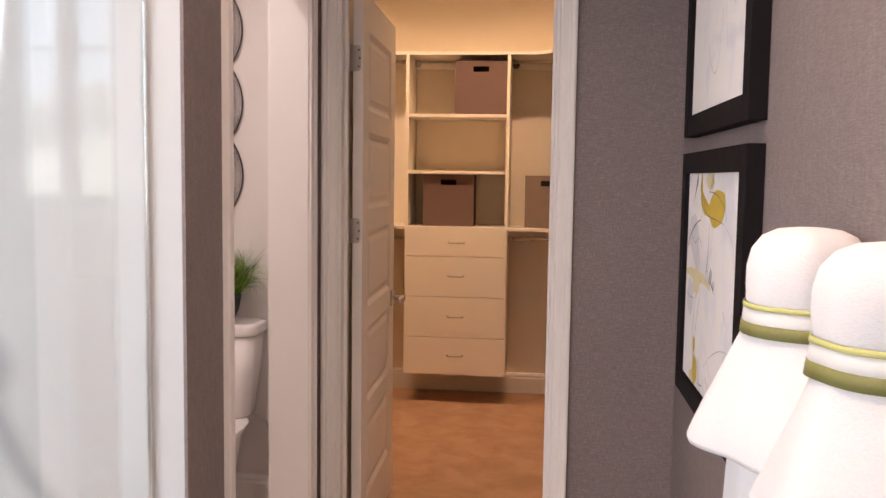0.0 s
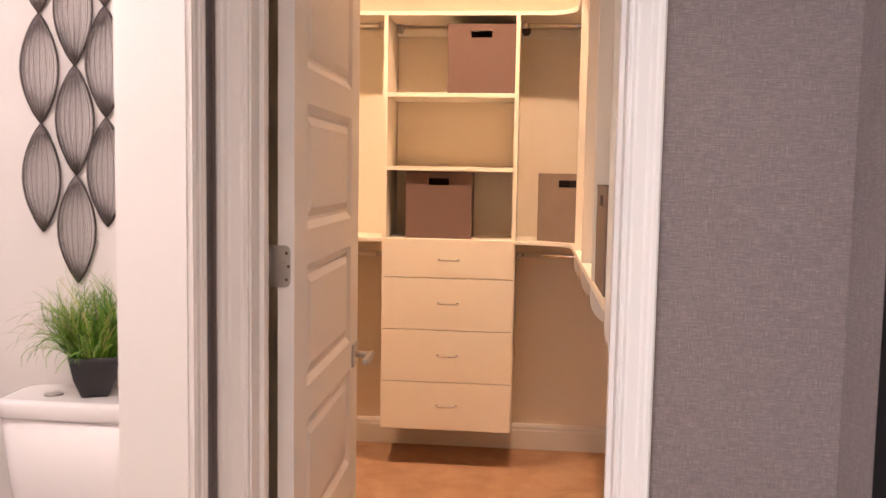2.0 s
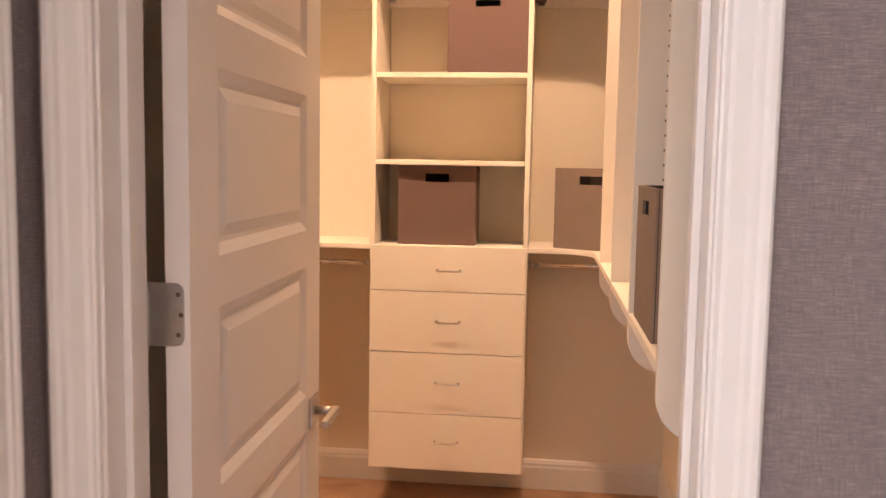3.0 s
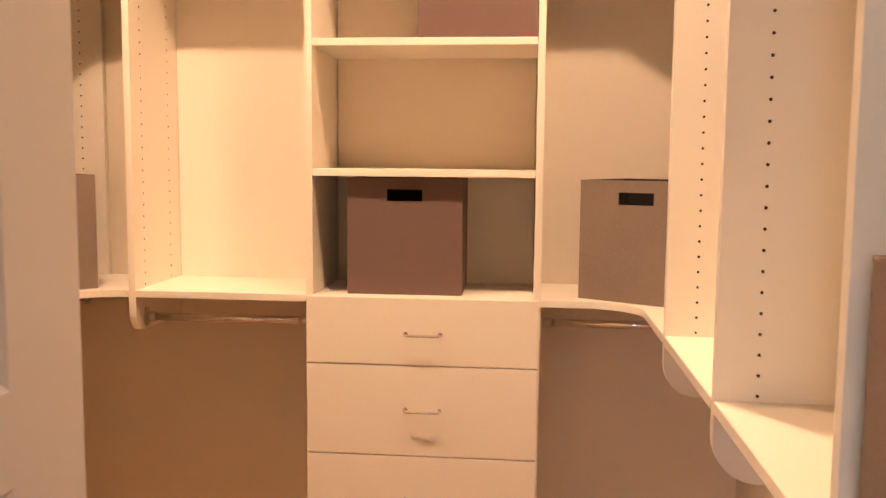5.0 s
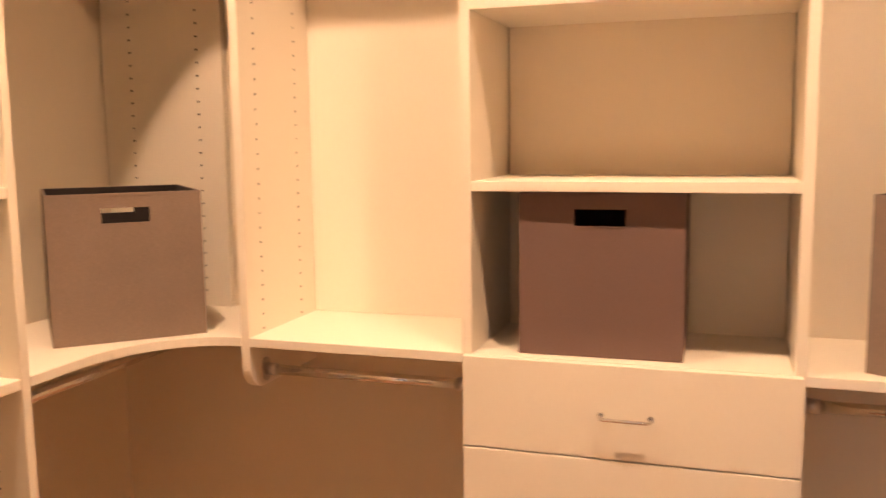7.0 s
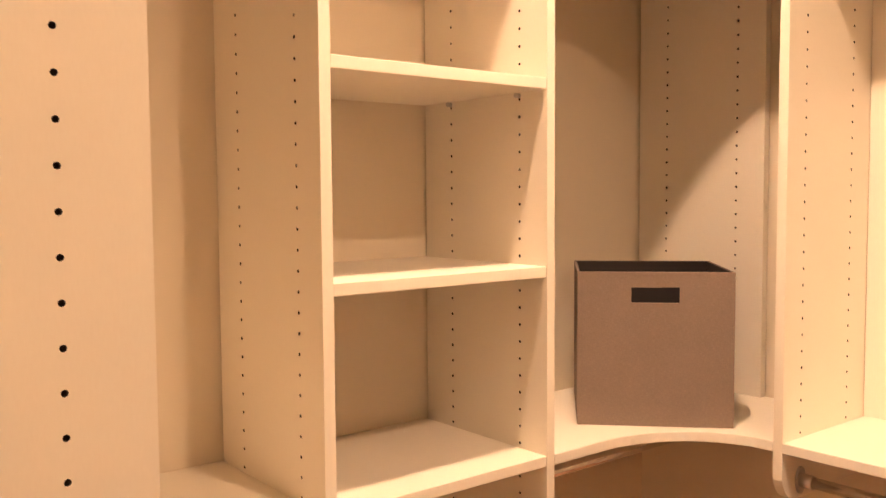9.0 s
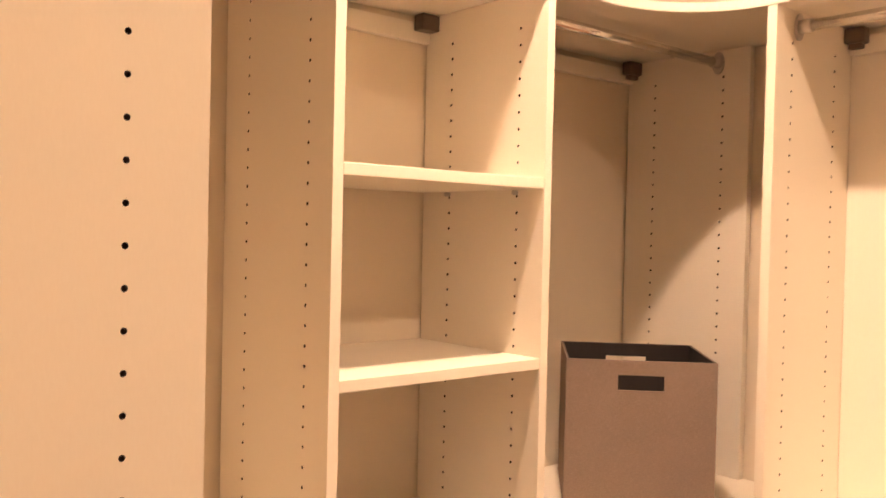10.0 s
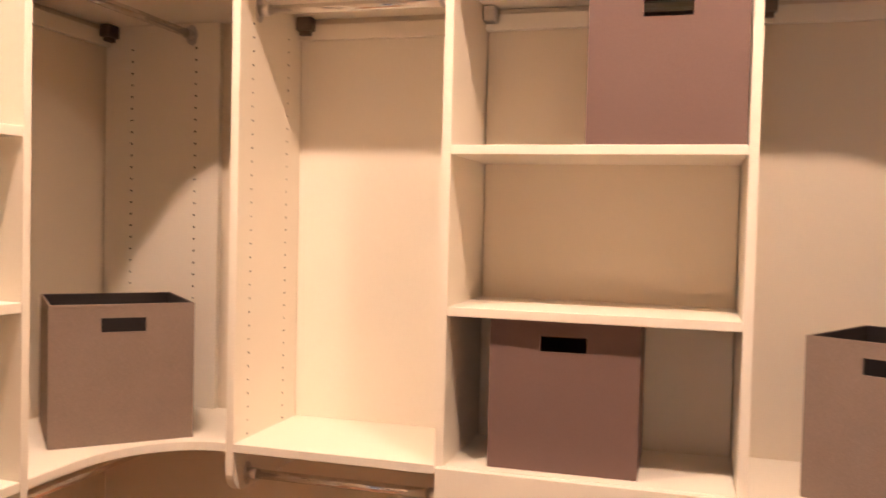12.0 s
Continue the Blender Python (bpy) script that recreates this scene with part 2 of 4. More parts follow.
def tube(bm, pts, r, n=8, caps=True):
    """A round bar along points."""
    pts = [Vector(p) for p in pts]
    rings = []
    for i, p in enumerate(pts):
        d = (pts[min(i + 1, len(pts) - 1)] - pts[max(i - 1, 0)]).normalized()
        a = d.cross(Vector((0, 0, 1)) if abs(d.z) < 0.9 else Vector((0, 1, 0))).normalized()
        b = d.cross(a)
        rings.append([bm.verts.new(p + r * (math.cos(k * math.tau / n) * a + math.sin(k * math.tau / n) * b)) for k in range(n)])
    skin(bm, rings, caps)


def skin(bm, rings, caps=True, closed=True):
    """Faces between rings of equal length."""
    n = len(rings[0])
    for a, b in zip(rings, rings[1:]):
        for k in range(n if closed else n - 1):
            f = bm.faces.new((a[k], a[(k + 1) % n], b[(k + 1) % n], b[k]))
            f.smooth = True
    if caps and closed:
        bm.faces.new(rings[0][::-1])
        bm.faces.new(rings[-1])


def prism(bm, outline, z0, z1, bevel=0.0):
    """An outline in plan, pulled up from z0 to z1."""
    low = [bm.verts.new((x, y, z0)) for x, y in outline]
    high = [bm.verts.new((x, y, z1)) for x, y in outline]
    n = len(outline)
    top, bottom = bm.faces.new(high), bm.faces.new(low[::-1])
    for k in range(n):
        bm.faces.new((low[k], low[(k + 1) % n], high[(k + 1) % n], high[k]))
    if bevel:
        bmesh.ops.bevel(bm, geom=list(set(top.edges) | set(bottom.edges)), offset=bevel, segments=2, affect="EDGES", profile=0.5)


def profile_run(bm, shape, a, b, out, up):
    """A moulding: a closed section, given in (out, up) metres, run straight from a to b."""
    a, b, out, up = Vector(a), Vector(b), Vector(out), Vector(up)
    rings = [[bm.verts.new(p + u * out + v * up) for u, v in shape] for p in (a, b)]
    n = len(shape)
    for k in range(n):
        bm.faces.new((rings[0][k], rings[0][(k + 1) % n], rings[1][(k + 1) % n], rings[1][k]))
    bm.faces.new(rings[0][::-1])
    bm.faces.new(rings[1])


def rounded(w, d, r, steps=6, power=None):
    """A rectangle in plan with round corners, about its centre."""
    pts = []
    for cx, cy, a in ((w / 2 - r, d / 2 - r, 0), (-w / 2 + r, d / 2 - r, 90), (-w / 2 + r, -d / 2 + r, 180), (w / 2 - r, -d / 2 + r, 270)):
        for k in range(steps + 1):
            t = radians(a + 90 * k / steps)
            pts.append((cx + r * math.cos(t), cy + r * math.sin(t)))
    return pts


def finish(name, bm, materials, parent=None, label=""):
    bmesh.ops.recalc_face_normals(bm, faces=bm.faces)
    me = bpy.data.meshes.new(name)
    bm.to_mesh(me)
    bm.free()
    for m in materials if isinstance(materials, (list, tuple)) else [materials]:
        me.materials.append(m)
    ob = new(name, me)
    if parent is not None:
        ob.parent = parent
    return tagged(ob, label)


def part(name, bm, material, parent, label=""):
    return finish(name, bm, material, parent, label)


def boxpart(name, parent, material, dims, bevel=0.0015, label=""):
    bm = bmesh.new()
    slab(bm, *dims, bevel=bevel)
    return part(name, bm, material, parent, label)


def thing(name, label, category, group="", at=None):
    ob = tagged(new(name), label, category, group)
    ob.empty_display_size = 0.1
    if at is not None:
        ob.matrix_world = at
    return ob


def structure(name, bm, materials, label, category):
    return tagged(finish(name, bm, materials), label, category, kind="structure")


def walls(name, pieces, material, label, category="wall"):
    bm = bmesh.new()
    for p in pieces:
        slab(bm, *p)
    return structure(name, bm, material, label, category)


# ---- plan ----
BACK, LEFT, RIGHT = 0.325, -1.386, 0.915         # closet walls
FRONT_L, FRONT_R = -1.026, 0.570               # front planes of the side units
DOOR_IN, DOOR_OUT = -2.350, -2.460              # both faces of the door wall
NOOK = -1.69                                   # closet face of the toilet room's back wall
SIDE, SIDE_IN = -0.218, -0.343                 # toilet room partition
PIC = 0.957                                    # wall with the pictures
SHOWER = -3.548                                # marble wall
REAR = -6.50                                   # bathroom's window wall
HIGH = 2.825
SHELF, TOP = 1.095, 2.150                      # upper faces of the long shelves
T = 0.019                                      # board thickness
GAP_L, GAP_R = -0.142, 0.555                   # closet doorway
WC0, WC1 = -3.282, -2.588                      # toilet room doorway
HEAD = 2.06

# ---- large structure ----
walls("floor_closet", [(LEFT, RIGHT, DOOR_IN + 0.06, BACK, -0.06, 0.0)], CARPET, "swirled beige cut-pile carpet of the closet", "carpet")
walls("wall_closet_back", [(LEFT - 0.12, RIGHT + 0.12, BACK, BACK + 0.12, 0, HIGH)], CLOSET_PAINT, "cream painted closet wall behind the shelving")
walls("wall_closet_left", [(LEFT - 0.12, LEFT, NOOK - 0.11, BACK, 0, HIGH)], CLOSET_PAINT, "cream painted closet side wall")
walls("wall_closet_right", [(RIGHT, RIGHT + 0.12, DOOR_IN, BACK, 0, HIGH)], CLOSET_PAINT, "cream painted closet side wall")
walls("wall_closet_nook", [(LEFT, SIDE, NOOK - 0.055, NOOK, 0, HIGH)], CLOSET_PAINT, "cream painted wall backing onto the toilet room")
walls("wall_closet_entry", [(SIDE - 0.06, SIDE, DOOR_IN, NOOK - 0.055, 0, HIGH)], CLOSET_PAINT, "cream painted wall beside the open door")
walls("wall_toilet_back", [(LEFT, SIDE_IN, NOOK - 0.115, NOOK - 0.055, 0, HIGH)], WHITE_WALL, "warm white wall behind the toilet")
walls("wall_toilet_left", [(LEFT - 0.12, LEFT, SHOWER + 0.10, NOOK - 0.115, 0, HIGH)], WHITE_WALL, "warm white wall of the toilet room")
walls("wall_toilet_front", [(LEFT, SIDE_IN, SHOWER + 0.05, SHOWER + 0.10, 0, HIGH)], WHITE_WALL, "warm white wall of the toilet room")
walls("wall_toilet_right", [(SIDE_IN, SIDE - 0.06, WC1 + 0.012, NOOK - 0.115, 0, HIGH), (SIDE_IN, SIDE - 0.06, SHOWER + 0.05, WC0 - 0.012, 0, HIGH), (SIDE_IN, SIDE - 0.06, WC0 - 0.012, WC1 + 0.012, HEAD + 0.012, HIGH)], WHITE_WALL, "warm white partition of the toilet room")
walls("wall_bath_partition", [(SIDE - 0.06, SIDE, WC1 + 0.012, DOOR_IN, 0, HIGH), (SIDE - 0.06, SIDE, SHOWER + 0.05, WC0 - 0.012, 0, HIGH), (SIDE - 0.0075, SIDE, SHOWER - 0.001, SHOWER + 0.05, 0, HIGH), (SIDE - 0.06, SIDE, WC0 - 0.012, WC1 + 0.012, HEAD + 0.012, HIGH)], WALLPAPER, "grey-brown grasscloth wallpaper beside the toilet room")
walls("wall_bath_door", [(SIDE, GAP_L - 0.015, DOOR_OUT, DOOR_OUT + 0.06, 0, HIGH), (GAP_R + 0.015, PIC, DOOR_OUT, DOOR_OUT + 0.06, 0, HIGH), (GAP_L - 0.015, GAP_R + 0.015, DOOR_OUT, DOOR_OUT + 0.06, HEAD + 0.015, HIGH)], WALLPAPER, "grey grasscloth wallpaper around the closet doorway")
walls("wall_closet_door", [(SIDE, GAP_L - 0.015, DOOR_OUT + 0.06, DOOR_IN, 0, HIGH), (GAP_R + 0.015, RIGHT + 0.12, DOOR_OUT + 0.06, DOOR_IN, 0, HIGH), (GAP_L - 0.015, GAP_R + 0.015, DOOR_OUT + 0.06, DOOR_IN, HEAD + 0.015, HIGH)], CLOSET_PAINT, "cream painted closet side of the door wall")
walls("wall_bath_right", [(PIC, PIC + 0.12, REAR, DOOR_OUT + 0.06, 0, HIGH)], WALLPAPER, "grey grasscloth wallpaper behind the pictures")
walls("wall_shower", [(-2.92, SIDE - 0.008, SHOWER, SHOWER + 0.05, 0, HIGH)], MARBLE, "polished white marble shower wall with grey veins")
# the second opening is unseen, added for daylight from behind
WIN = [(-2.52, -1.87), (-1.18, -0.54)]
SIDE_WIN = (-6.42, -5.22)                        # unseen opening in the shower's outer wall, added to admit daylight
walls("wall_bath_left", [(-2.92, -2.80, REAR, SIDE_WIN[0], 0, HIGH), (-2.92, -2.80, SIDE_WIN[1], SHOWER, 0, HIGH), (-2.92, -2.80, *SIDE_WIN, 0, 1.13), (-2.92, -2.80, *SIDE_WIN, 2.52, HIGH)], MARBLE, "white marble wall of the shower")
rear = [(-2.92, WIN[0][0], REAR - 0.14, REAR, 0, HIGH), (WIN[0][1], WIN[1][0], REAR - 0.14, REAR, 0, HIGH), (WIN[1][1], PIC + 0.12, REAR - 0.14, REAR, 0, HIGH)]
for a, b in WIN:
    rear += [(a, b, REAR - 0.14, REAR, 0, 1.13), (a, b, REAR - 0.14, REAR, 2.52, HIGH)]
walls("wall_bath_rear", rear, WHITE_WALL, "white painted bathroom window wall")
walls("floor_slab", [(-2.92, PIC, REAR, DOOR_IN + 0.06, -0.08, -0.006)], GROUT, "grouted bathroom floor slab", "floor")
walls("ceiling", [(-2.92, PIC + 0.12, REAR - 0.14, BACK + 0.12, HIGH, HIGH + 0.1)], CEILING_PAINT, "plain white painted ceiling", "ceiling")

# ground and hills outside the windows
bm = bmesh.new()
slab(bm, -400, 400, -600, 300, -0.7, -0.5)
structure("ground", bm, FIELD, "dry grass field outside the windows", "ground")
bm = bmesh.new()
slab(bm, -150, 90, -72.2, -72, -0.5, 70)
structure("backdrop_hills", bm, DISTANCE, "bright hazy fields, low hills and pale sky far off", "backdrop")


def window(i, x0, x1):
    """A fixed sash pair with mullion and glazing bars."""
    w = tagged(thing("window_%d" % i, "white framed bathroom window facing the fields", "window"), kind="structure")
    z0, z1, y0, y1 = 1.13, 2.52, REAR - 0.11, REAR - 0.05
    mid = (x0 + x1) / 2
    for n, d in (("frame", (x0, x0 + 0.045, y0, y1, z0, z1)), ("frame", (x1 - 0.045, x1, y0, y1, z0, z1)), ("frame", (x0 + 0.045, x1 - 0.045, y0, y1, z1 - 0.05, z1)),
                 ("frame", (x0 + 0.045, x1 - 0.045, y0, y1, z0, z0 + 0.05)), ("mullion", (mid - 0.05, mid + 0.05, y0, y1, z0 + 0.05, z1 - 0.05))):
        boxpart(n, w, TRIM_PAINT, d, 0.004)
    for a, b in ((x0 + 0.045, mid - 0.05), (mid + 0.05, x1 - 0.045)):
        boxpart("glazing_bar", w, TRIM_PAINT, (a, b, y0 + 0.01, y1 - 0.01, 2.09, 2.11), 0.003)
        p = boxpart("pane", w, GLASS, (a, b, y0 + 0.025, y0 + 0.031, z0 + 0.05, z1 - 0.05), 0)
        p.visible_shadow = False
    boxpart("window_sill", w, TRIM_PAINT, (x0 - 0.03, x1 + 0.03, REAR - 0.048, REAR + 0.05, z0 - 0.03, z0 - 0.002), 0.005)
    return w


for i, (a, b) in enumerate(WIN):
    window(i + 1, a, b)
# window 3 is unseen, added to fill the side opening
window(3, -0.6, 0.6).matrix_world = pose(-2.80 - REAR, sum(SIDE_WIN) / 2, 0, 0, 0, -90)

# ---- trim: baseboards, casings, jambs ----
BASE = [(0, 0), (0.014, 0), (0.014, 0.095), (0.011, 0.105), (0.011, 0.115), (0.006, 0.128), (0.002, 0.133), (0, 0.133)]


def baseboard(name, a, b, out, paint=TRIM_PAINT, label="white moulded baseboard"):
    bm = bmesh.new()
    profile_run(bm, BASE, (*a, 0.001), (*b, 0.001), out, (0, 0, 1))
    return structure(name, bm, paint, label, "baseboard")


baseboard("baseboard_back", (LEFT, BACK), (RIGHT, BACK), (0, -1, 0), CREAM_TRIM, "cream moulded baseboard along the closet carpet")
baseboard("baseboard_left", (LEFT, NOOK), (LEFT, BACK - 0.014), (1, 0, 0), CREAM_TRIM, "cream moulded baseboard along the closet carpet")
baseboard("baseboard_right", (RIGHT, DOOR_IN), (RIGHT, BACK - 0.014), (-1, 0, 0), CREAM_TRIM, "cream moulded baseboard along the closet carpet")
baseboard("baseboard_nook", (LEFT + 0.014, NOOK), (SIDE, NOOK), (0, 1, 0), CREAM_TRIM, "cream moulded baseboard along the closet carpet")
baseboard("baseboard_bath_door", (GAP_R + 0.075, DOOR_OUT), (PIC - 0.014, DOOR_OUT), (0, -1, 0))
baseboard("baseboard_bath_right", (PIC, REAR), (PIC, DOOR_OUT), (-1, 0, 0))
baseboard("baseboard_toilet", (LEFT, NOOK - 0.115), (SIDE_IN, NOOK - 0.115), (0, -1, 0))

CASING = [(0, 0), (0.012, 0), (0.013, 0.003), (0.011, 0.009), (0.014, 0.014), (0.014, 0.032), (0.018, 0.037), (0.018, 0.044), (0.021, 0.049), (0.021, 0.056), (0.017, 0.060), (0, 0.060)]


def casing(parent, lo, hi, face, axis, out, wide=1.0, thick=0.9):
    """Two legs and a head round an opening from lo to hi along an axis (0 x, 1 y) in the plane face."""
    section = [(u * thick, v * wide) for u, v in CASING]

    def at(s, z):
        return (s, face, z) if axis == 0 else (face, s, z)
    unit = Vector((1, 0, 0)) if axis == 0 else Vector((0, 1, 0))
    for s, sign in ((lo - 0.004, -1), (hi + 0.004, 1)):
        bm = bmesh.new()
        profile_run(bm, section, at(s, 0.001), at(s, HEAD + 0.004), out, sign * unit)
        part("casing_leg", bm, TRIM_PAINT, parent)
    bm = bmesh.new()
    profile_run(bm, section, at(lo - 0.004 - 0.06 * wide, HEAD + 0.0045), at(hi + 0.004 + 0.06 * wide, HEAD + 0.0045), out, (0, 0, 1))
    part("casing_head", bm, TRIM_PAINT, parent)


def door_trim(name, label):
    return tagged(thing(name, label, "door frame"), kind="structure")


closet_trim = door_trim("trim_closet_doorway", "white moulded casing and jambs of the closet doorway")
casing(closet_trim, GAP_L, GAP_R, DOOR_OUT, 0, (0, -1, 0))
casing(closet_trim, GAP_L, GAP_R, DOOR_IN, 0, (0, 1, 0))
for n, d in (("jamb", (GAP_L - 0.014, GAP_L, DOOR_OUT, DOOR_IN, 0, HEAD)), ("jamb", (GAP_R, GAP_R + 0.014, DOOR_OUT, DOOR_IN, 0, HEAD)), ("jamb_head", (GAP_L - 0.014, GAP_R + 0.014, DOOR_OUT, DOOR_IN, HEAD + 0.0005, HEAD + 0.014)),
             ("door_stop", (GAP_R - 0.011, GAP_R - 0.0005, DOOR_OUT + 0.045, DOOR_IN - 0.04, 0, HEAD)), ("door_stop", (GAP_L + 0.0005, GAP_L + 0.011, DOOR_OUT + 0.045, DOOR_IN - 0.04, 0, HEAD))):
    boxpart(n, closet_trim, TRIM_PAINT, d, 0.001)
toilet_trim = door_trim("trim_toilet_doorway", "white moulded casing and jambs of the toilet room doorway")
casing(toilet_trim, WC0, WC1, SIDE, 1, (1, 0, 0), 0.85, 0.8)
casing(toilet_trim, WC0, WC1, SIDE_IN, 1, (-1, 0, 0), 0.85, 0.65)
for n, d in (("jamb", (SIDE_IN, SIDE, WC0 - 0.011, WC0, 0, HEAD)), ("jamb", (SIDE_IN, SIDE, WC1, WC1 + 0.011, 0, HEAD)), ("jamb_head", (SIDE_IN, SIDE, WC0 - 0.011, WC1 + 0.011, HEAD + 0.0005, HEAD + 0.011))):
    boxpart(n, toilet_trim, TRIM_PAINT, d, 0.001)


# ---- closet shelving ----
def bored_board(name, parent, depth, z0, z1, columns, turn, foot=0.0, phase=1.696):
    """An upright board in its own frame: depth along x from the front edge, thickness along y from 0 to T, with rows of real bored peg holes on both faces.
    foot: radius of the rounded lower front corner."""
    verts, faces, mats = [], [], []

    def add(points, mat=0):
        i = len(verts)
        verts.extend(points)
        faces.append(tuple(range(i, i + len(points))))
        mats.append(mat)
    h0 = z0 + (foot if foot else 0.0)
    pitch, s, r, deep = 0.032, 0.008, 0.0028, 0.007
    b = phase - pitch * math.floor((phase - h0 - 0.02) / pitch)
    rows = int((z1 - 0.03 - b) / pitch)
    t = b + rows * pitch
    for y, inward in ((0.0, 1), (T, -1)):
        marks = [0.0]
        for c in columns:
            marks += [c - s, c + s]
        marks.append(depth)
        for a, c in zip(marks[0::2], marks[1::2]):
            add([(a, y, h0), (c, y, h0), (c, y, z1), (a, y, z1)])
        for c in columns:
            add([(c - s, y, h0), (c + s, y, h0), (c + s, y, b), (c - s, y, b)])
            add([(c - s, y, t), (c + s, y, t), (c + s, y, z1), (c - s, y, z1)])
            for k in range(rows):
                zc, hh = b + (k + 0.5) * pitch, pitch / 2
                outer = [(c + s, zc), (c + s, zc + hh), (c, zc + hh), (c - s, zc + hh), (c - s, zc), (c - s, zc - hh), (c, zc - hh), (c + s, zc - hh)]
                inner = [(c + r * math.cos(q * math.pi / 4), zc + r * math.sin(q * math.pi / 4)) for q in range(8)]
                for q in range(8):
                    w = (q + 1) % 8
                    (x1, v1), (x2, v2), (x3, v3), (x4, v4) = outer[q], outer[w], inner[w], inner[q]
                    add([(x1, y, v1), (x2, y, v2), (x3, y, v3), (x4, y, v4)])
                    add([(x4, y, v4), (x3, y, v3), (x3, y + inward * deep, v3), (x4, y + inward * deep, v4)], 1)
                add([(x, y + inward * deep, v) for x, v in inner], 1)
    add([(0, 0, h0), (0, T, h0), (0, T, z1), (0, 0, z1)])
    add([(depth, 0, z0), (depth, T, z0), (depth, T, z1), (depth, 0, z1)])
    add([(0, 0, z1), (depth, 0, z1), (depth, T, z1), (0, T, z1)])
    if foot:
        arc = [(foot - foot * math.cos(q * math.pi / 16), h0 - foot * math.sin(q * math.pi / 16)) for q in range(9)]
        for y in (0.0, T):
            add([(x, y, v) for x, v in arc] + [(depth, y, z0), (depth, y, h0)])
        for (x1, v1), (x2, v2) in zip(arc, arc[1:]):
            add([(x1, 0, v1), (x2, 0, v2), (x2, T, v2), (x1, T, v1)])
        add([(foot, 0, z0), (depth, 0, z0), (depth, T, z0), (foot, T, z0)])
    else:
        add([(0, 0, z0), (depth, 0, z0), (depth, T, z0), (0, T, z0)])
    me = bpy.data.meshes.new(name)
    me.from_pydata(verts, [], faces)
    me.materials.append(MELAMINE)
    me.materials.append(HOLE_SHADE)
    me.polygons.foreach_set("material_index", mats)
    me.update()
    ob = new(name, me)
    if parent is not None:
        ob.parent = parent
    ob.matrix_basis = turn
    return ob


def upright_y(x, y, z=0.0):
    """A board against the back wall: depth runs along +y, thickness towards -x of x."""
    return pose(x, y, z, 0, 0, 90)


def upright_left(x, y, z=0.0):
    """A board against the left wall: depth runs along -x, thickness towards -y of y."""
    return pose(x, y, z, 0, 0, 180)


def upright_right(x, y, z=0.0):
    """A board against the right wall: depth runs along +x, thickness towards +y of y."""
    return pose(x, y, z)


TOWER_Z = 0.177


def wire_pull(parent, x, y, z, w=0.092, out=0.026):
    """A bent wire pull with two round feet."""
    bm = bmesh.new()
    a, b, r = x - w / 2, x + w / 2, 0.010
    pts = [(a, y, z), (a, y - out + r, z)] + [(a + r - r * math.cos(q * math.pi / 8), y - out + r - r * math.sin(q * math.pi / 8), z) for q in range(1, 5)]
    pts += [(2 * x - p[0], p[1], p[2]) for p in reversed(pts)]
    tube(bm, pts, 0.0038, 8)
    for s in (a, b):
        tube(bm, [(s, y, z), (s, y - 0.004, z)], 0.0065, 10)
    return part("handle", bm, CHROME, parent, "bent chrome wire pull")


def drawer_tower():
    """Wall-hung tower: four drawers below, three open compartments above."""
    t = thing("drawer_tower", "white melamine tower with four drawers and open compartments", "cabinet")
    d = 0.318
    for x in (-0.297, 0.316):
        bored_board("side_panel", t, d, TOWER_Z, TOP - 0.0205, (), upright_y(x, 0.0))
    a, b = -0.2965, 0.2965
    for z in (SHELF, 1.435, 1.777):
        boxpart("shelf", t, MELAMINE, (a, b, 0.001, 0.2995, z - 0.020, z))
    boxpart("bottom_board", t, MELAMINE, (a, b, 0.004, 0.2995, TOWER_Z, TOWER_Z + 0.018))
    boxpart("back_panel", t, CLOSET_PAINT, (a + 0.003, b - 0.003, 0.300, 0.306, TOWER_Z, TOP - 0.021), 0)
    boxpart("hang_rail", t, MELAMINE, (a, b, 0.281, 0.2995, 2.076, 2.114))
    boxpart("rail_bracket", t, NICKEL, (a + 0.001, a + 0.030, 0.244, 0.2805, 2.090, 2.128), 0.004, "satin metal shelf bracket")
    edges = [TOWER_Z + 0.002, 0.412, 0.663, 0.912, SHELF + 0.0010]
    for z0, z1 in zip(edges, edges[1:]):
        dr = boxpart("drawer", t, MELAMINE, (-0.3105, 0.3105, -0.020, -0.0015, z0 + 0.0015, z1 - 0.0015), 0.0016)
        wire_pull(dr, 0.006, -0.0195, (z0 + min(z1, SHELF - 0.0195)) / 2 + 0.004)
    return t


drawer_tower()


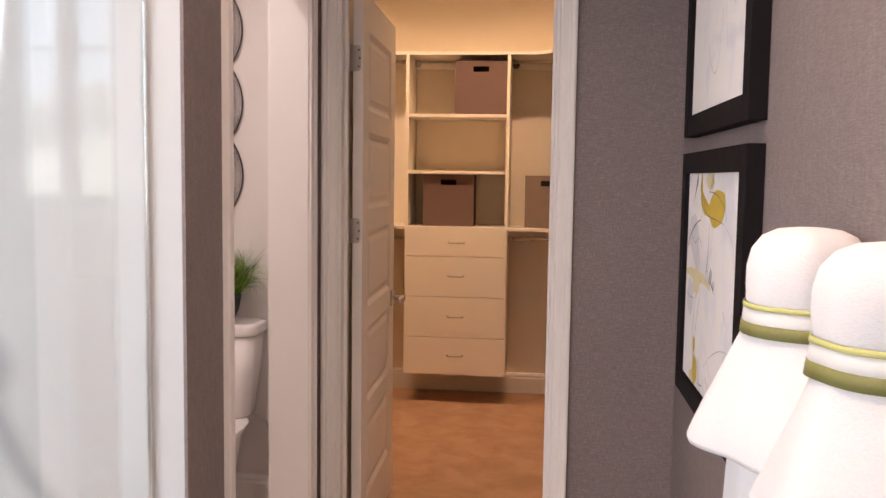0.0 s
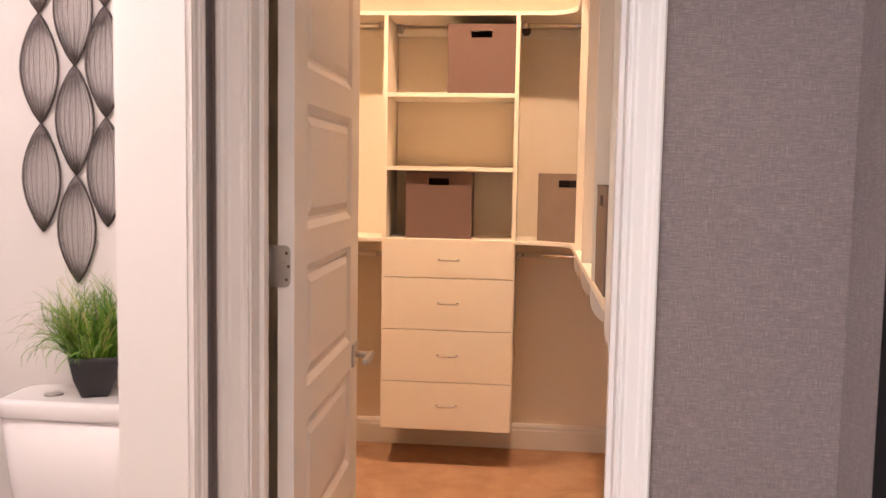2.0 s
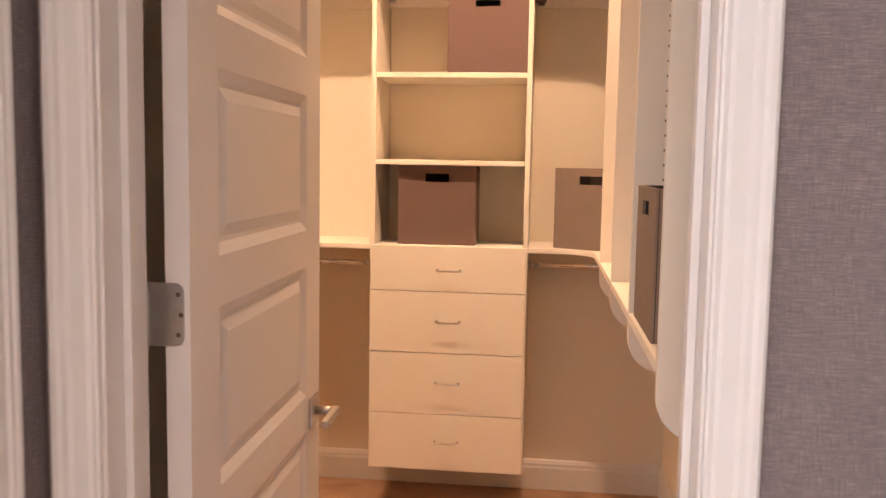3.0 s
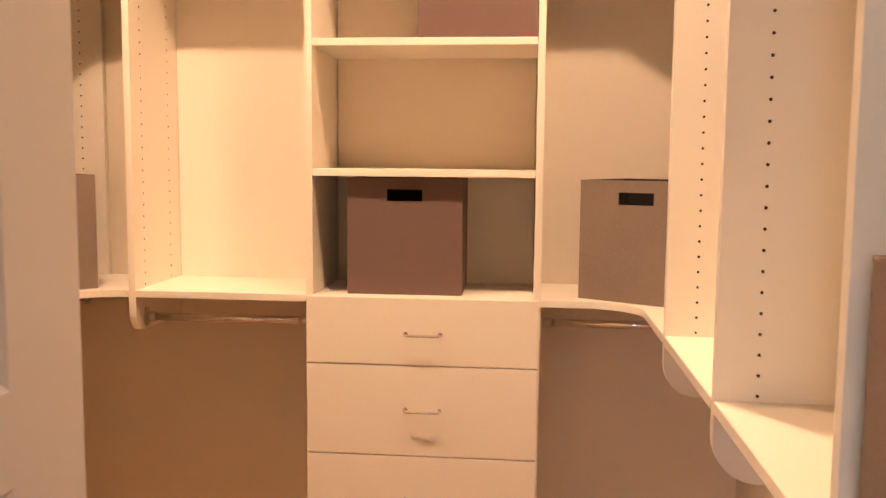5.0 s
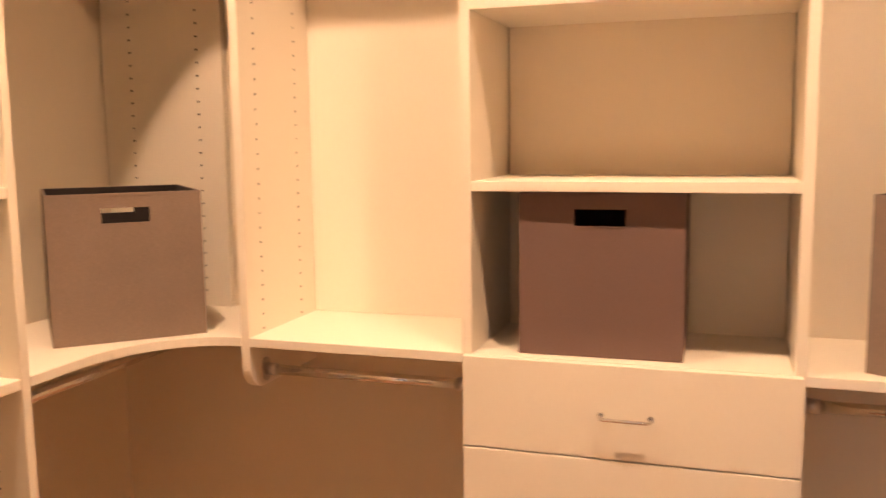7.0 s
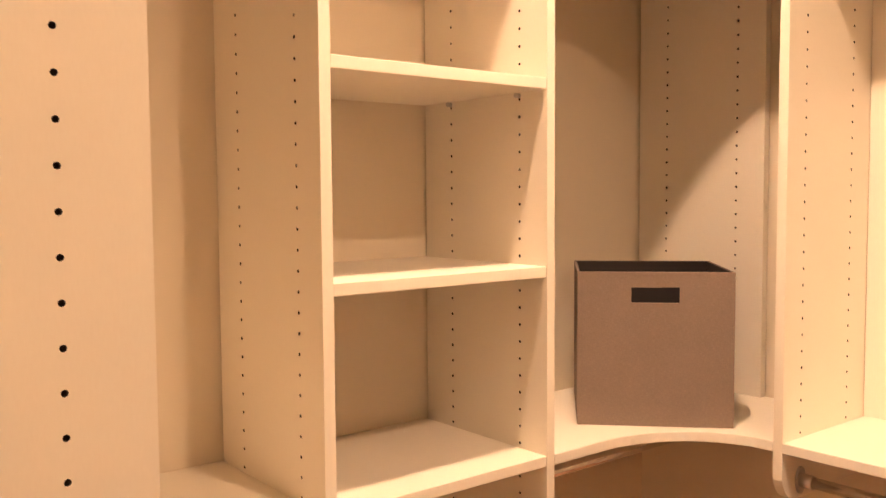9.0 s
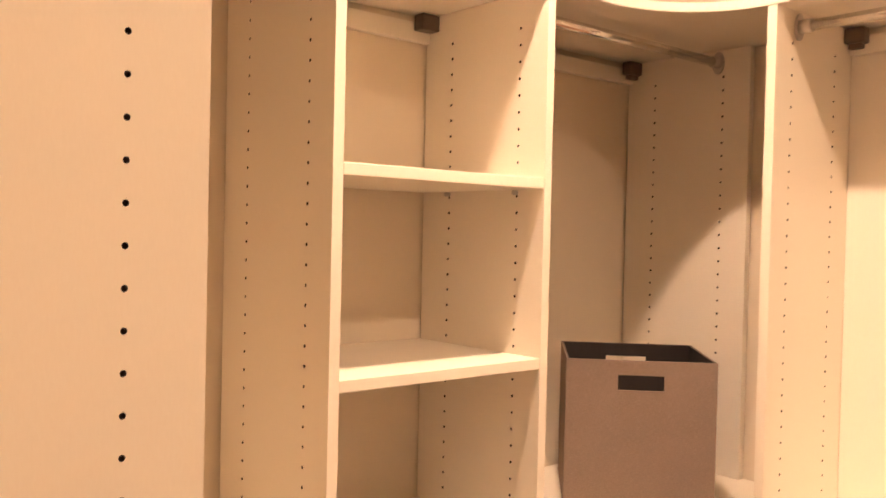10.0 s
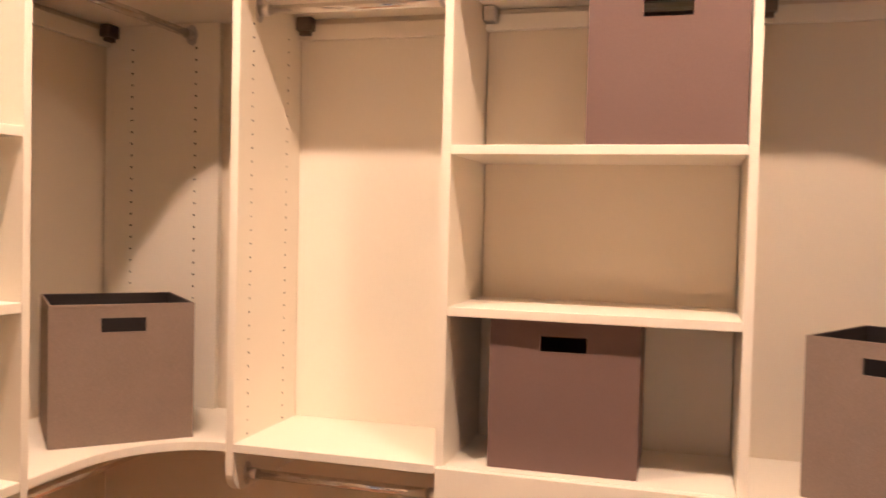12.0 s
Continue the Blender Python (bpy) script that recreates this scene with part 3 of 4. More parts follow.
def shelf_tower():
    """Open shelf tower on the left wall."""
    t = thing("shelf_tower", "white melamine open shelf tower with bored side boards", "shelving")
    d = FRONT_L - LEFT - 0.006
    for y in (-0.846, -0.381):
        bored_board("side_panel", t, d, TOWER_Z, TOP - 0.0205, (0.071, 0.269), upright_left(FRONT_L, y))
    a, b = -0.8455, -0.4005
    for z in (SHELF, 1.441, 1.776):
        boxpart("shelf", t, MELAMINE, (LEFT + 0.003, FRONT_L - 0.001, a, b, z - 0.020, z))
    boxpart("bottom_board", t, MELAMINE, (LEFT + 0.003, FRONT_L - 0.003, a, b, TOWER_Z, TOWER_Z + 0.018))
    for z in (1.441, 1.776):
        for x in (FRONT_L - 0.071, FRONT_L - 0.269):
            for y, u in ((b, -1), (a, 1)):
                bm = bmesh.new()
                tube(bm, [(x, y + u * 0.0003, z - 0.0255), (x, y + u * 0.010, z - 0.0255)], 0.0045, 8)
                part("shelf_pin", bm, NICKEL, t)
    boxpart("hang_rail", t, MELAMINE, (LEFT + 0.001, LEFT + 0.018, a, b, 2.074, 2.114))
    boxpart("rail_bracket", t, BRACKET, (LEFT + 0.0185, LEFT + 0.05, b - 0.047, b - 0.001, 2.094, 2.128), 0.003)
    return t


shelf_tower()


def arc(cx, cy, rx, ry, a0, a1, n=14):
    return [(cx + rx * math.cos(radians(a0 + (a1 - a0) * k / n)), cy + ry * math.sin(radians(a0 + (a1 - a0) * k / n))) for k in range(n + 1)]


def board(name, outline, z, label, front, thick=0.020):
    """A shelf board with a band glued along its front edge, which runs over the outline's points front[0] to front[1]."""
    bm = bmesh.new()
    prism(bm, outline, z - thick, z, 0.0015)
    ob = tagged(finish(name, bm, MELAMINE), label, "shelf", "closet shelves")
    pts = [Vector(p) for p in outline]
    area = sum(p.x * q.y - q.x * p.y for p, q in zip(pts, pts[1:] + pts[:1]))
    path = pts[front[0]:front[1]]
    bm = bmesh.new()
    rings = []
    for i, p in enumerate(path):
        d = (path[min(i + 1, len(path) - 1)] - path[max(i - 1, 0)]).normalized()
        out = Vector((d.y, -d.x)) * (1 if area > 0 else -1)
        a, b = p + out * 0.0001, p + out * 0.0010
        rings.append([bm.verts.new((*a, z - thick + 0.0008)), bm.verts.new((*b, z - thick + 0.0012)), bm.verts.new((*b, z - 0.0012)), bm.verts.new((*a, z - 0.0008))])
    for u, v in zip(rings, rings[1:]):
        for k in range(4):
            bm.faces.new((u[k], u[(k + 1) % 4], v[(k + 1) % 4], v[k]))
    bm.faces.new(rings[0])
    bm.faces.new(rings[-1][::-1])
    part("edge_band", bm, EDGE, ob)
    return ob


def left_corner(y0, x1, z, name, label):
    """L-shaped board in the corner of left and back wall, its inner corner swept in a curve."""
    rx, ry = 0.205, 0.25
    return board(name, [(LEFT + 0.002, y0), (FRONT_L, y0)] + arc(FRONT_L + rx, -ry, rx, ry, 180, 90) + [(x1, 0.0), (x1, BACK - 0.002), (LEFT + 0.002, BACK - 0.002)], z, label, (1, -2))


def right_corner(x0, y1, z, name, label):
    rx, ry = 0.13, 0.13
    return board(name, [(x0, BACK - 0.002), (x0, 0.0)] + arc(FRONT_R - rx, -ry, rx, ry, 90, 0) + [(FRONT_R, y1), (RIGHT - 0.002, y1), (RIGHT - 0.002, BACK - 0.002)], z, label, (1, -2))


left_corner(-0.3805, -0.8165, SHELF, "corner_shelf", "white melamine corner shelf with a curved front carrying a box")
right_corner(0.3165, -0.4235, SHELF, "corner_shelf", "white melamine corner shelf with a curved front")
# the upper boards butt over the towers
left_corner(-0.681, -0.3, TOP, "top_shelf", "white melamine top shelf with a curved inner corner")
right_corner(-0.2995, -0.70, TOP, "top_shelf", "white melamine top shelf with a curved inner corner")
board("bay_shelf", [(-0.7965, 0), (-0.3165, 0), (-0.3165, BACK - 0.002), (-0.7965, BACK - 0.002)], SHELF, "white melamine shelf over a hanging rod", (0, 2))

# free-hanging partitions with rounded feet
HANG = 0.976


def partition(turn, depth, foot=0.055, z0=HANG):
    ob = bored_board("partition_board", None, depth, z0, TOP - 0.0205, (0.064, depth - 0.075), turn, foot)
    return tagged(ob, "white melamine partition board with bored holes and rounded foot", "partition", "closet partitions")


partition(upright_y(-0.797, 0.0), BACK - 0.006)
corner = bored_board("corner_board", None, FRONT_L - LEFT - 0.006, SHELF + 0.0005, TOP - 0.0205, (0.071, 0.269), upright_left(FRONT_L, 0.319))
tagged(corner, "white melamine end board standing in the corner", "partition", "closet partitions")
RIGHT_Y = (-0.443, -0.945, -1.480, -1.985)
for y in RIGHT_Y:
    partition(upright_right(FRONT_R, y), RIGHT - FRONT_R - 0.002, 0.07, 0.965)
for y0, y1 in zip(RIGHT_Y, RIGHT_Y[1:]):
    board("bay_shelf", [(FRONT_R, y0 - 0.0005), (FRONT_R, y1 + T + 0.0005), (RIGHT - 0.002, y1 + T + 0.0005), (RIGHT - 0.002, y0 - 0.0005)], SHELF, "white melamine shelf between partition boards", (0, 2))
board("top_shelf", [(FRONT_R, -0.7005), (FRONT_R, RIGHT_Y[-1]), (RIGHT - 0.002, RIGHT_Y[-1]), (RIGHT - 0.002, -0.7005)], TOP, "white melamine top shelf over the side bays", (0, 2))

# unit backing onto the toilet room
NEAR_X, NEAR_Y = -0.567, -1.282
nook_board = bored_board("partition_board", None, NEAR_Y - NOOK - 0.002, HANG, TOP - 0.0205, (0.066, 0.33), pose(NEAR_X - T, NEAR_Y, 0, 0, 0, -90), 0.055, 1.705)
tagged(nook_board, "white melamine partition board with bored holes beside the door", "partition", "closet partitions")
for z, n, l, y1 in ((SHELF, "corner_shelf", "white melamine corner shelf in the nook", -0.8655), (TOP, "top_shelf", "white melamine top shelf in the nook", -0.6815)):
    x1 = NEAR_X - T - 0.0005 if n == "corner_shelf" else NEAR_X
    board(n, [(LEFT + 0.002, NOOK + 0.002), (x1, NOOK + 0.002), (x1, NEAR_Y)] + arc(FRONT_L + 0.13, NEAR_Y + 0.13, 0.13, 0.13, 270, 180) + [(FRONT_L, y1), (LEFT + 0.002, y1)], z, l, (2, -1))


# rods, rails and brackets
def rod(a, b, label, rail=True):
    """A hanging rod with a round flange at each end."""
    t = thing("hanging_rod", label, "closet rod", "hanging rods")
    a, b = Vector(a), Vector(b)
    u = (b - a).normalized()
    bm = bmesh.new()
    tube(bm, [a + 0.004 * u, b - 0.004 * u], 0.0112, 20)
    part("bar", bm, ROD_METAL, t)
    for p, s in ((a, 1), (b, -1)):
        bm = bmesh.new()
        tube(bm, [p + 0.0006 * s * u, p + 0.005 * s * u], 0.0155, 20)
        for v in bm.verts:
            v.co.z = p.z + (v.co.z - p.z) * 1.75
        tube(bm, [p + 0.005 * s * u, p + 0.030 * s * u], 0.0138, 18)
        part("flange", bm, NICKEL, t, "satin metal rod socket")
    return t


ROD_HI, ROD_LO = 2.098, 1.024
rod((-0.7965, 0.083, ROD_HI), (-0.3165, 0.083, ROD_HI), "chrome hanging rod under the top shelf")
rod((-0.7965, 0.062, ROD_LO - 0.012), (-0.3165, 0.062, ROD_LO - 0.012), "chrome hanging rod under the bay shelf")
rod((-1.11, -0.3805, ROD_HI), (-1.11, 0.2995, ROD_HI), "chrome hanging rod under the curved top shelf")
rod((-1.11, -0.3805, ROD_LO), (-1.11, BACK - 0.0015, ROD_LO), "chrome hanging rod under the corner shelf")
rod((0.3165, 0.083, ROD_HI), (RIGHT - 0.0015, 0.083, ROD_HI), "chrome hanging rod under the curved top shelf")
rod((0.3165, 0.062, ROD_LO), (RIGHT - 0.0015, 0.062, ROD_LO), "chrome hanging rod under the corner shelf")
RX = FRONT_R + 0.083
for y0, y1 in zip(RIGHT_Y, RIGHT_Y[1:]):
    rod((RX, y1 + T + 0.0005, ROD_HI), (RX, y0 - 0.0005, ROD_HI), "chrome hanging rod between partition boards")


def rail(x0, x1, y0, y1):
    boxpart_ = bmesh.new()
    slab(boxpart_, x0, x1, y0, y1, 2.074, 2.114, 0.0015)
    return tagged(finish("hang_rail", boxpart_, MELAMINE), "white mounting rail fixed to the closet wall", "rail", "mounting rails")


def cover(x0, x1, y0, y1):
    b = bmesh.new()
    slab(b, x0, x1, y0, y1, 2.094, 2.1285, 0.004)
    slab(b, x0 + 0.007, x1 - 0.007, y0 + 0.007, y1 - 0.007, 2.083, 2.0945, 0.002)
    return tagged(finish("bracket_cover", b, BRACKET), "brown plastic cover of a shelf bracket", "bracket", "bracket covers")


bm = bmesh.new()
slab(bm, -0.7960, -0.3170, BACK - 0.0070, BACK - 0.0015, SHELF + 0.0005, 2.0735, 0.0006)
structure("wall_panel", bm, MELAMINE, "white melamine back panel above the bay shelf", "panel")
rail(-0.7965, -0.3165, BACK - 0.019, BACK - 0.0015)
cover(-0.7955, -0.752, BACK - 0.05, BACK - 0.0195)
rail(LEFT + 0.0015, LEFT + 0.019, -0.3805, 0.2995)
cover(LEFT + 0.0195, LEFT + 0.05, 0.250, 0.2985)
rail(0.3165, RIGHT - 0.002, BACK - 0.019, BACK - 0.0015)
cover(0.3175, 0.361, BACK - 0.05, BACK - 0.0195)


# ---- storage boxes ----
def storage_box(d, cloth=BOX, label="taupe tweed storage box with slot handle", w=0.312, h=0.316, grips=2):
    """An open fabric box with a slot grip through front and back; front lower edge on the x axis, depth along +y."""
    t = thing("storage_box", label, "storage box", "storage boxes")
    k = 0.0045
    sw, sh, sz = 0.096, 0.032, h - 0.063

    def face(name, y0, y1, mat=cloth, h=h, slot=True):
        bm = bmesh.new()
        if not slot:
            slab(bm, -w / 2, w / 2, y0, y1, 0, h)
            return part(name, bm, mat, t)
        slab(bm, -w / 2, -sw / 2, y0, y1, 0, h)
        slab(bm, sw / 2, w / 2, y0, y1, 0, h)
        slab(bm, -sw / 2, sw / 2, y0, y1, 0, sz)
        slab(bm, -sw / 2, sw / 2, y0, y1, sz + sh, h)
        bmesh.ops.remove_doubles(bm, verts=bm.verts, dist=0.00005)
        return part(name, bm, mat, t)
    f = face("front_wall", 0, k)
    bm = bmesh.new()
    for a in ((-sw / 2 - 0.0025, sw / 2 + 0.0025, sz - 0.0025, sz), (-sw / 2 - 0.0025, sw / 2 + 0.0025, sz + sh, sz + sh + 0.0025), (-sw / 2 - 0.0025, -sw / 2, sz, sz + sh), (sw / 2, sw / 2 + 0.0025, sz, sz + sh)):
        slab(bm, a[0], a[1], -0.0012, -0.0001, a[2], a[3])
    part("grip_binding", bm, cloth, f)
    bm = bmesh.new()
    slab(bm, -w / 2, w / 2, -0.0011, -0.0001, h - 0.007, h, 0.0004)
    part("rim_binding", bm, cloth, f)
    face("back_wall", d - k, d, slot=grips == 2)
    for s in (-1, 1):
        boxpart("side_wall", t, cloth, (s * w / 2, s * (w / 2 - k), k + 0.0003, d - k - 0.0003, 0, h), 0.001)
    boxpart("bottom", t, BOX_INSIDE, (-w / 2 + k + 0.0004, w / 2 - k - 0.0004, k + 0.0004, d - k - 0.0004, 0.001, 0.012), 0)
    face("lining", k + 0.0003, k + 0.0020, BOX_INSIDE, h - 0.001)
    face("lining", d - k - 0.0020, d - k - 0.0003, BOX_INSIDE, h - 0.001, grips == 2)
    for dims in ((-w / 2 + k + 0.0003, -w / 2 + k + 0.0020, k + 0.003, d - k - 0.003, 0.0125, h - 0.001), (w / 2 - k - 0.0020, w / 2 - k - 0.0003, k + 0.003, d - k - 0.003, 0.0125, h - 0.001)):
        boxpart("lining", t, BOX_INSIDE, dims, 0)
    return t


shallow = storage_box(0.232, SMOOTH_BOX, "plum-brown canvas storage box in the compartment above the drawers", grips=1)
shallow.matrix_world = pose(-0.052, 0.030, SHELF + 0.001, 0, 0, 0.8)
tagged(copy_thing(shallow, pose(0.1385, 0.012, 1.778)), "plum-brown canvas storage box in the top compartment")
deep = storage_box(0.300)
deep.matrix_world = pose(-1.026, -0.090, SHELF + 0.001, 0, 0, 44)
tagged(deep, "taupe tweed storage box standing askew in the corner")
tagged(copy_thing(deep, pose(0.551, -0.030, SHELF + 0.001, 0, 0, -30)), "taupe tweed storage box askew on the corner shelf")
tagged(copy_thing(deep, pose(0.577, -1.670, SHELF + 0.001, 0, 0, -90) @ Matrix.Diagonal((1, 1, 0.90, 1))), "taupe tweed storage box on the side shelf")


# ---- closet door ----
def closet_door():
    """Five-panel moulded door, open into the closet; its leaf runs along +y from the hinge."""
    d = tagged(thing("door_1", "white five-panel interior door standing open into the closet", "door"), kind="structure")
    w, th, h = 0.757, 0.035, 2.03
    x1 = -0.118
    y0 = -2.302
    stile, bottom, pitch, ph = 0.115, 0.210, 0.355, 0.278
    zs = [bottom + k * pitch for k in range(5)]
    bm = bmesh.new()
    slab(bm, x1 - th, x1, y0, y0 + stile, 0.012, h)
    slab(bm, x1 - th, x1, y0 + w - stile, y0 + w, 0.012, h)
    lows = [0.012] + [z + ph for z in zs]
    highs = zs + [h]
    for a, b in zip(lows, highs):
        slab(bm, x1 - th, x1, y0 + stile, y0 + w - stile, a, b)
    bmesh.ops.remove_doubles(bm, verts=bm.verts, dist=0.0001)
    leaf = part("leaf", bm, DOOR_PAINT, d)
    for z in zs:
        bm = bmesh.new()
        for side in (1, -1):
            xf = x1 if side == 1 else x1 - th
            rings = []
            for inset, depth in ((0, 0), (0.008, 0.004), (0.018, 0.0095), (0.026, 0.0095), (0.046, 0.0025), (0.050, 0.0025)):
                x = xf - side * depth
                rings.append([bm.verts.new((x, y, q)) for y, q in ((y0 + stile + inset, z + inset), (y0 + w - stile - inset, z + inset), (y0 + w - stile - inset, z + ph - inset), (y0 + stile + inset, z + ph - inset))])
            for p, q in zip(rings, rings[1:]):
                for k in range(4):
                    bm.faces.new((p[k], p[(k + 1) % 4], q[(k + 1) % 4], q[k]))
            bm.faces.new(rings[-1])
        part("panel", bm, DOOR_PAINT, leaf)
    for z in (0.20, 1.205, 1.80):
        bm = bmesh.new()
        tube(bm, [(x1 - th - 0.026, y0 - 0.008, z - 0.044), (x1 - th - 0.026, y0 - 0.008, z + 0.044)], 0.0065, 12)
        tube(bm, [(x1 - th - 0.026, y0 - 0.008, z - 0.049), (x1 - th - 0.026, y0 - 0.008, z - 0.0445)], 0.0045, 10)
        outline = [(x1 - 0.008 - (0.012 - 0.012 * math.cos(radians(a))), z + s * (0.044 - 0.012 + 0.012 * math.sin(radians(a)))) for s, rng in ((-1, range(90, -1, -15)), (1, range(0, 91, 15))) for a in rng]
        outline = [(x1 - th - 0.026, z - 0.044)] + outline + [(x1 - th - 0.026, z + 0.044)]
        lo = [bm.verts.new((x, y0 - 0.0022, q)) for x, q in outline]
        hi = [bm.verts.new((x, y0 - 0.0003, q)) for x, q in outline]
        bm.faces.new(lo)
        bm.faces.new(hi[::-1])
        for k in range(len(lo)):
            bm.faces.new((lo[k], lo[(k + 1) % len(lo)], hi[(k + 1) % len(lo)], hi[k]))
        hinge = part("hinge", bm, NICKEL, d, "satin nickel butt hinge")
        bm = bmesh.new()
        for dx, dz in ((0.016, 0.028), (0.012, 0.0), (0.016, -0.028)):
            tube(bm, [(x1 - dx, y0 - 0.0023, z + dz), (x1 - dx, y0 - 0.003, z + dz)], 0.0035, 8)
        part("screw", bm, BRACKET, hinge)
    pivot = Matrix.Translation((x1 + 0.016, y0, 0))
    d.matrix_world = pivot @ pose(0, 0, 0, 0, 0, 1.3) @ Matrix.Translation((-x1, -y0, 0))
    lz, ly = 0.875, y0 + w - 0.062
    for side in (1, -1):
        xf = x1 if side == 1 else x1 - th
        bm = bmesh.new()
        slab(bm, xf + side * 0.0002, xf + side * 0.008, ly - 0.033, ly + 0.033, lz - 0.033, lz + 0.033, 0.002)
        tube(bm, [(xf + side * 0.008, ly, lz), (xf + side * 0.050, ly, lz)], 0.010, 14)
        slab(bm, xf + side * 0.044, xf + side * 0.060, ly - 0.105, ly + 0.011, lz - 0.009, lz + 0.009, 0.003)
        part("lever_handle", bm, NICKEL, d, "satin nickel lever on a square rose")
    bm = bmesh.new()
    slab(bm, x1 - th + 0.005, x1 - 0.005, y0 + w + 0.0002, y0 + w + 0.002, lz - 0.028, lz + 0.028, 0.001)
    part("latch_plate", bm, NICKEL, d)
    return d


closet_door()


# ---- toilet room ----
def loft(bm, levels):
    """Rings of a rounded plan, each (z, cx, cy, w, d, r)."""
    rings = [[bm.verts.new((cx + x, cy + y, z)) for x, y in rounded(w, d, r, 7)] for z, cx, cy, w, d, r in levels]
    skin(bm, rings)


TX, TY = -0.792, NOOK - 0.122


def toilet():
    t = thing("toilet", "white ceramic two-piece toilet with closed lid", "toilet")
    bm = bmesh.new()
    y = TY - 0.095
    loft(bm, [(0.418, TX, y, 0.30, 0.15, 0.06), (0.425, TX, y, 0.315, 0.165, 0.06), (0.60, TX, y, 0.355, 0.178, 0.05), (0.755, TX, y, 0.375, 0.184, 0.045)])
    part("tank", bm, CERAMIC, t)
    bm = bmesh.new()
    loft(bm, [(0.7555, TX, y, 0.385, 0.192, 0.045), (0.762, TX, y, 0.398, 0.2, 0.05), (0.792, TX, y, 0.398, 0.2, 0.05), (0.800, TX, y, 0.39, 0.192, 0.05), (0.8035, TX, y, 0.36, 0.165, 0.05)])
    lid = part("tank_lid", bm, CERAMIC, t)
    bm = bmesh.new()
    tube(bm, [(TX - 0.065, y - 0.02, 0.8030), (TX - 0.065, y - 0.02, 0.8075)], 0.024, 20)
    part("flush_button", bm, NICKEL, lid, "round chrome flush button")
    bm = bmesh.new()
    cy = TY - 0.42
    loft(bm, [(0.001, TX, cy + 0.06, 0.21, 0.56, 0.09), (0.05, TX, cy + 0.06, 0.20, 0.54, 0.09), (0.20, TX, cy + 0.04, 0.23, 0.55, 0.10), (0.32, TX, cy + 0.01, 0.32, 0.56, 0.15), (0.395, TX, cy, 0.36, 0.56, 0.17), (0.4175, TX, cy + 0.04, 0.365, 0.60, 0.16)])
    part("bowl", bm, CERAMIC, t)
    bm = bmesh.new()
    loft(bm, [(0.418, TX, cy - 0.04, 0.355, 0.44, 0.17), (0.424, TX, cy - 0.04, 0.368, 0.452, 0.175), (0.436, TX, cy - 0.04, 0.368, 0.452, 0.175), (0.438, TX, cy - 0.04, 0.362, 0.446, 0.172)])
    part("seat", bm, CERAMIC, t)
    bm = bmesh.new()
    loft(bm, [(0.4385, TX, cy - 0.04, 0.362, 0.446, 0.172), (0.452, TX, cy - 0.04, 0.366, 0.45, 0.174), (0.459, TX, cy - 0.04, 0.35, 0.434, 0.168), (0.462, TX, cy - 0.04, 0.28, 0.36, 0.13)])
    part("lid", bm, CERAMIC, t)
    return t


toilet()


def supply_valve():
    t = thing("supply_valve", "chrome angle valve with supply hose behind the toilet", "valve")
    x, z, w = TX + 0.245, 0.22, NOOK - 0.1152
    bm = bmesh.new()
    tube(bm, [(x, w, z), (x, w - 0.004, z)], 0.028, 16)
    tube(bm, [(x, w - 0.004, z), (x, w - 0.055, z)], 0.008, 10)
    tube(bm, [(x - 0.0, w - 0.045, z - 0.012), (x, w - 0.045, z + 0.03)], 0.011, 10)
    part("valve_body", bm, CHROME, t)
    bm = bmesh.new()
    tube(bm, [(x, w - 0.056, z), (x, w - 0.072, z)], 0.017, 12)
    part("knob", bm, CHROME, t)
    bm = bmesh.new()
    tube(bm, [(x, w - 0.045, z + 0.03), (x - 0.01, w - 0.05, z + 0.10), (x - 0.05, w - 0.06, z + 0.16), (x - 0.09, w - 0.07, z + 0.19), (x - 0.1, w - 0.075, 0.4175)], 0.005, 8)
    part("hose", bm, NICKEL, t)


supply_valve()


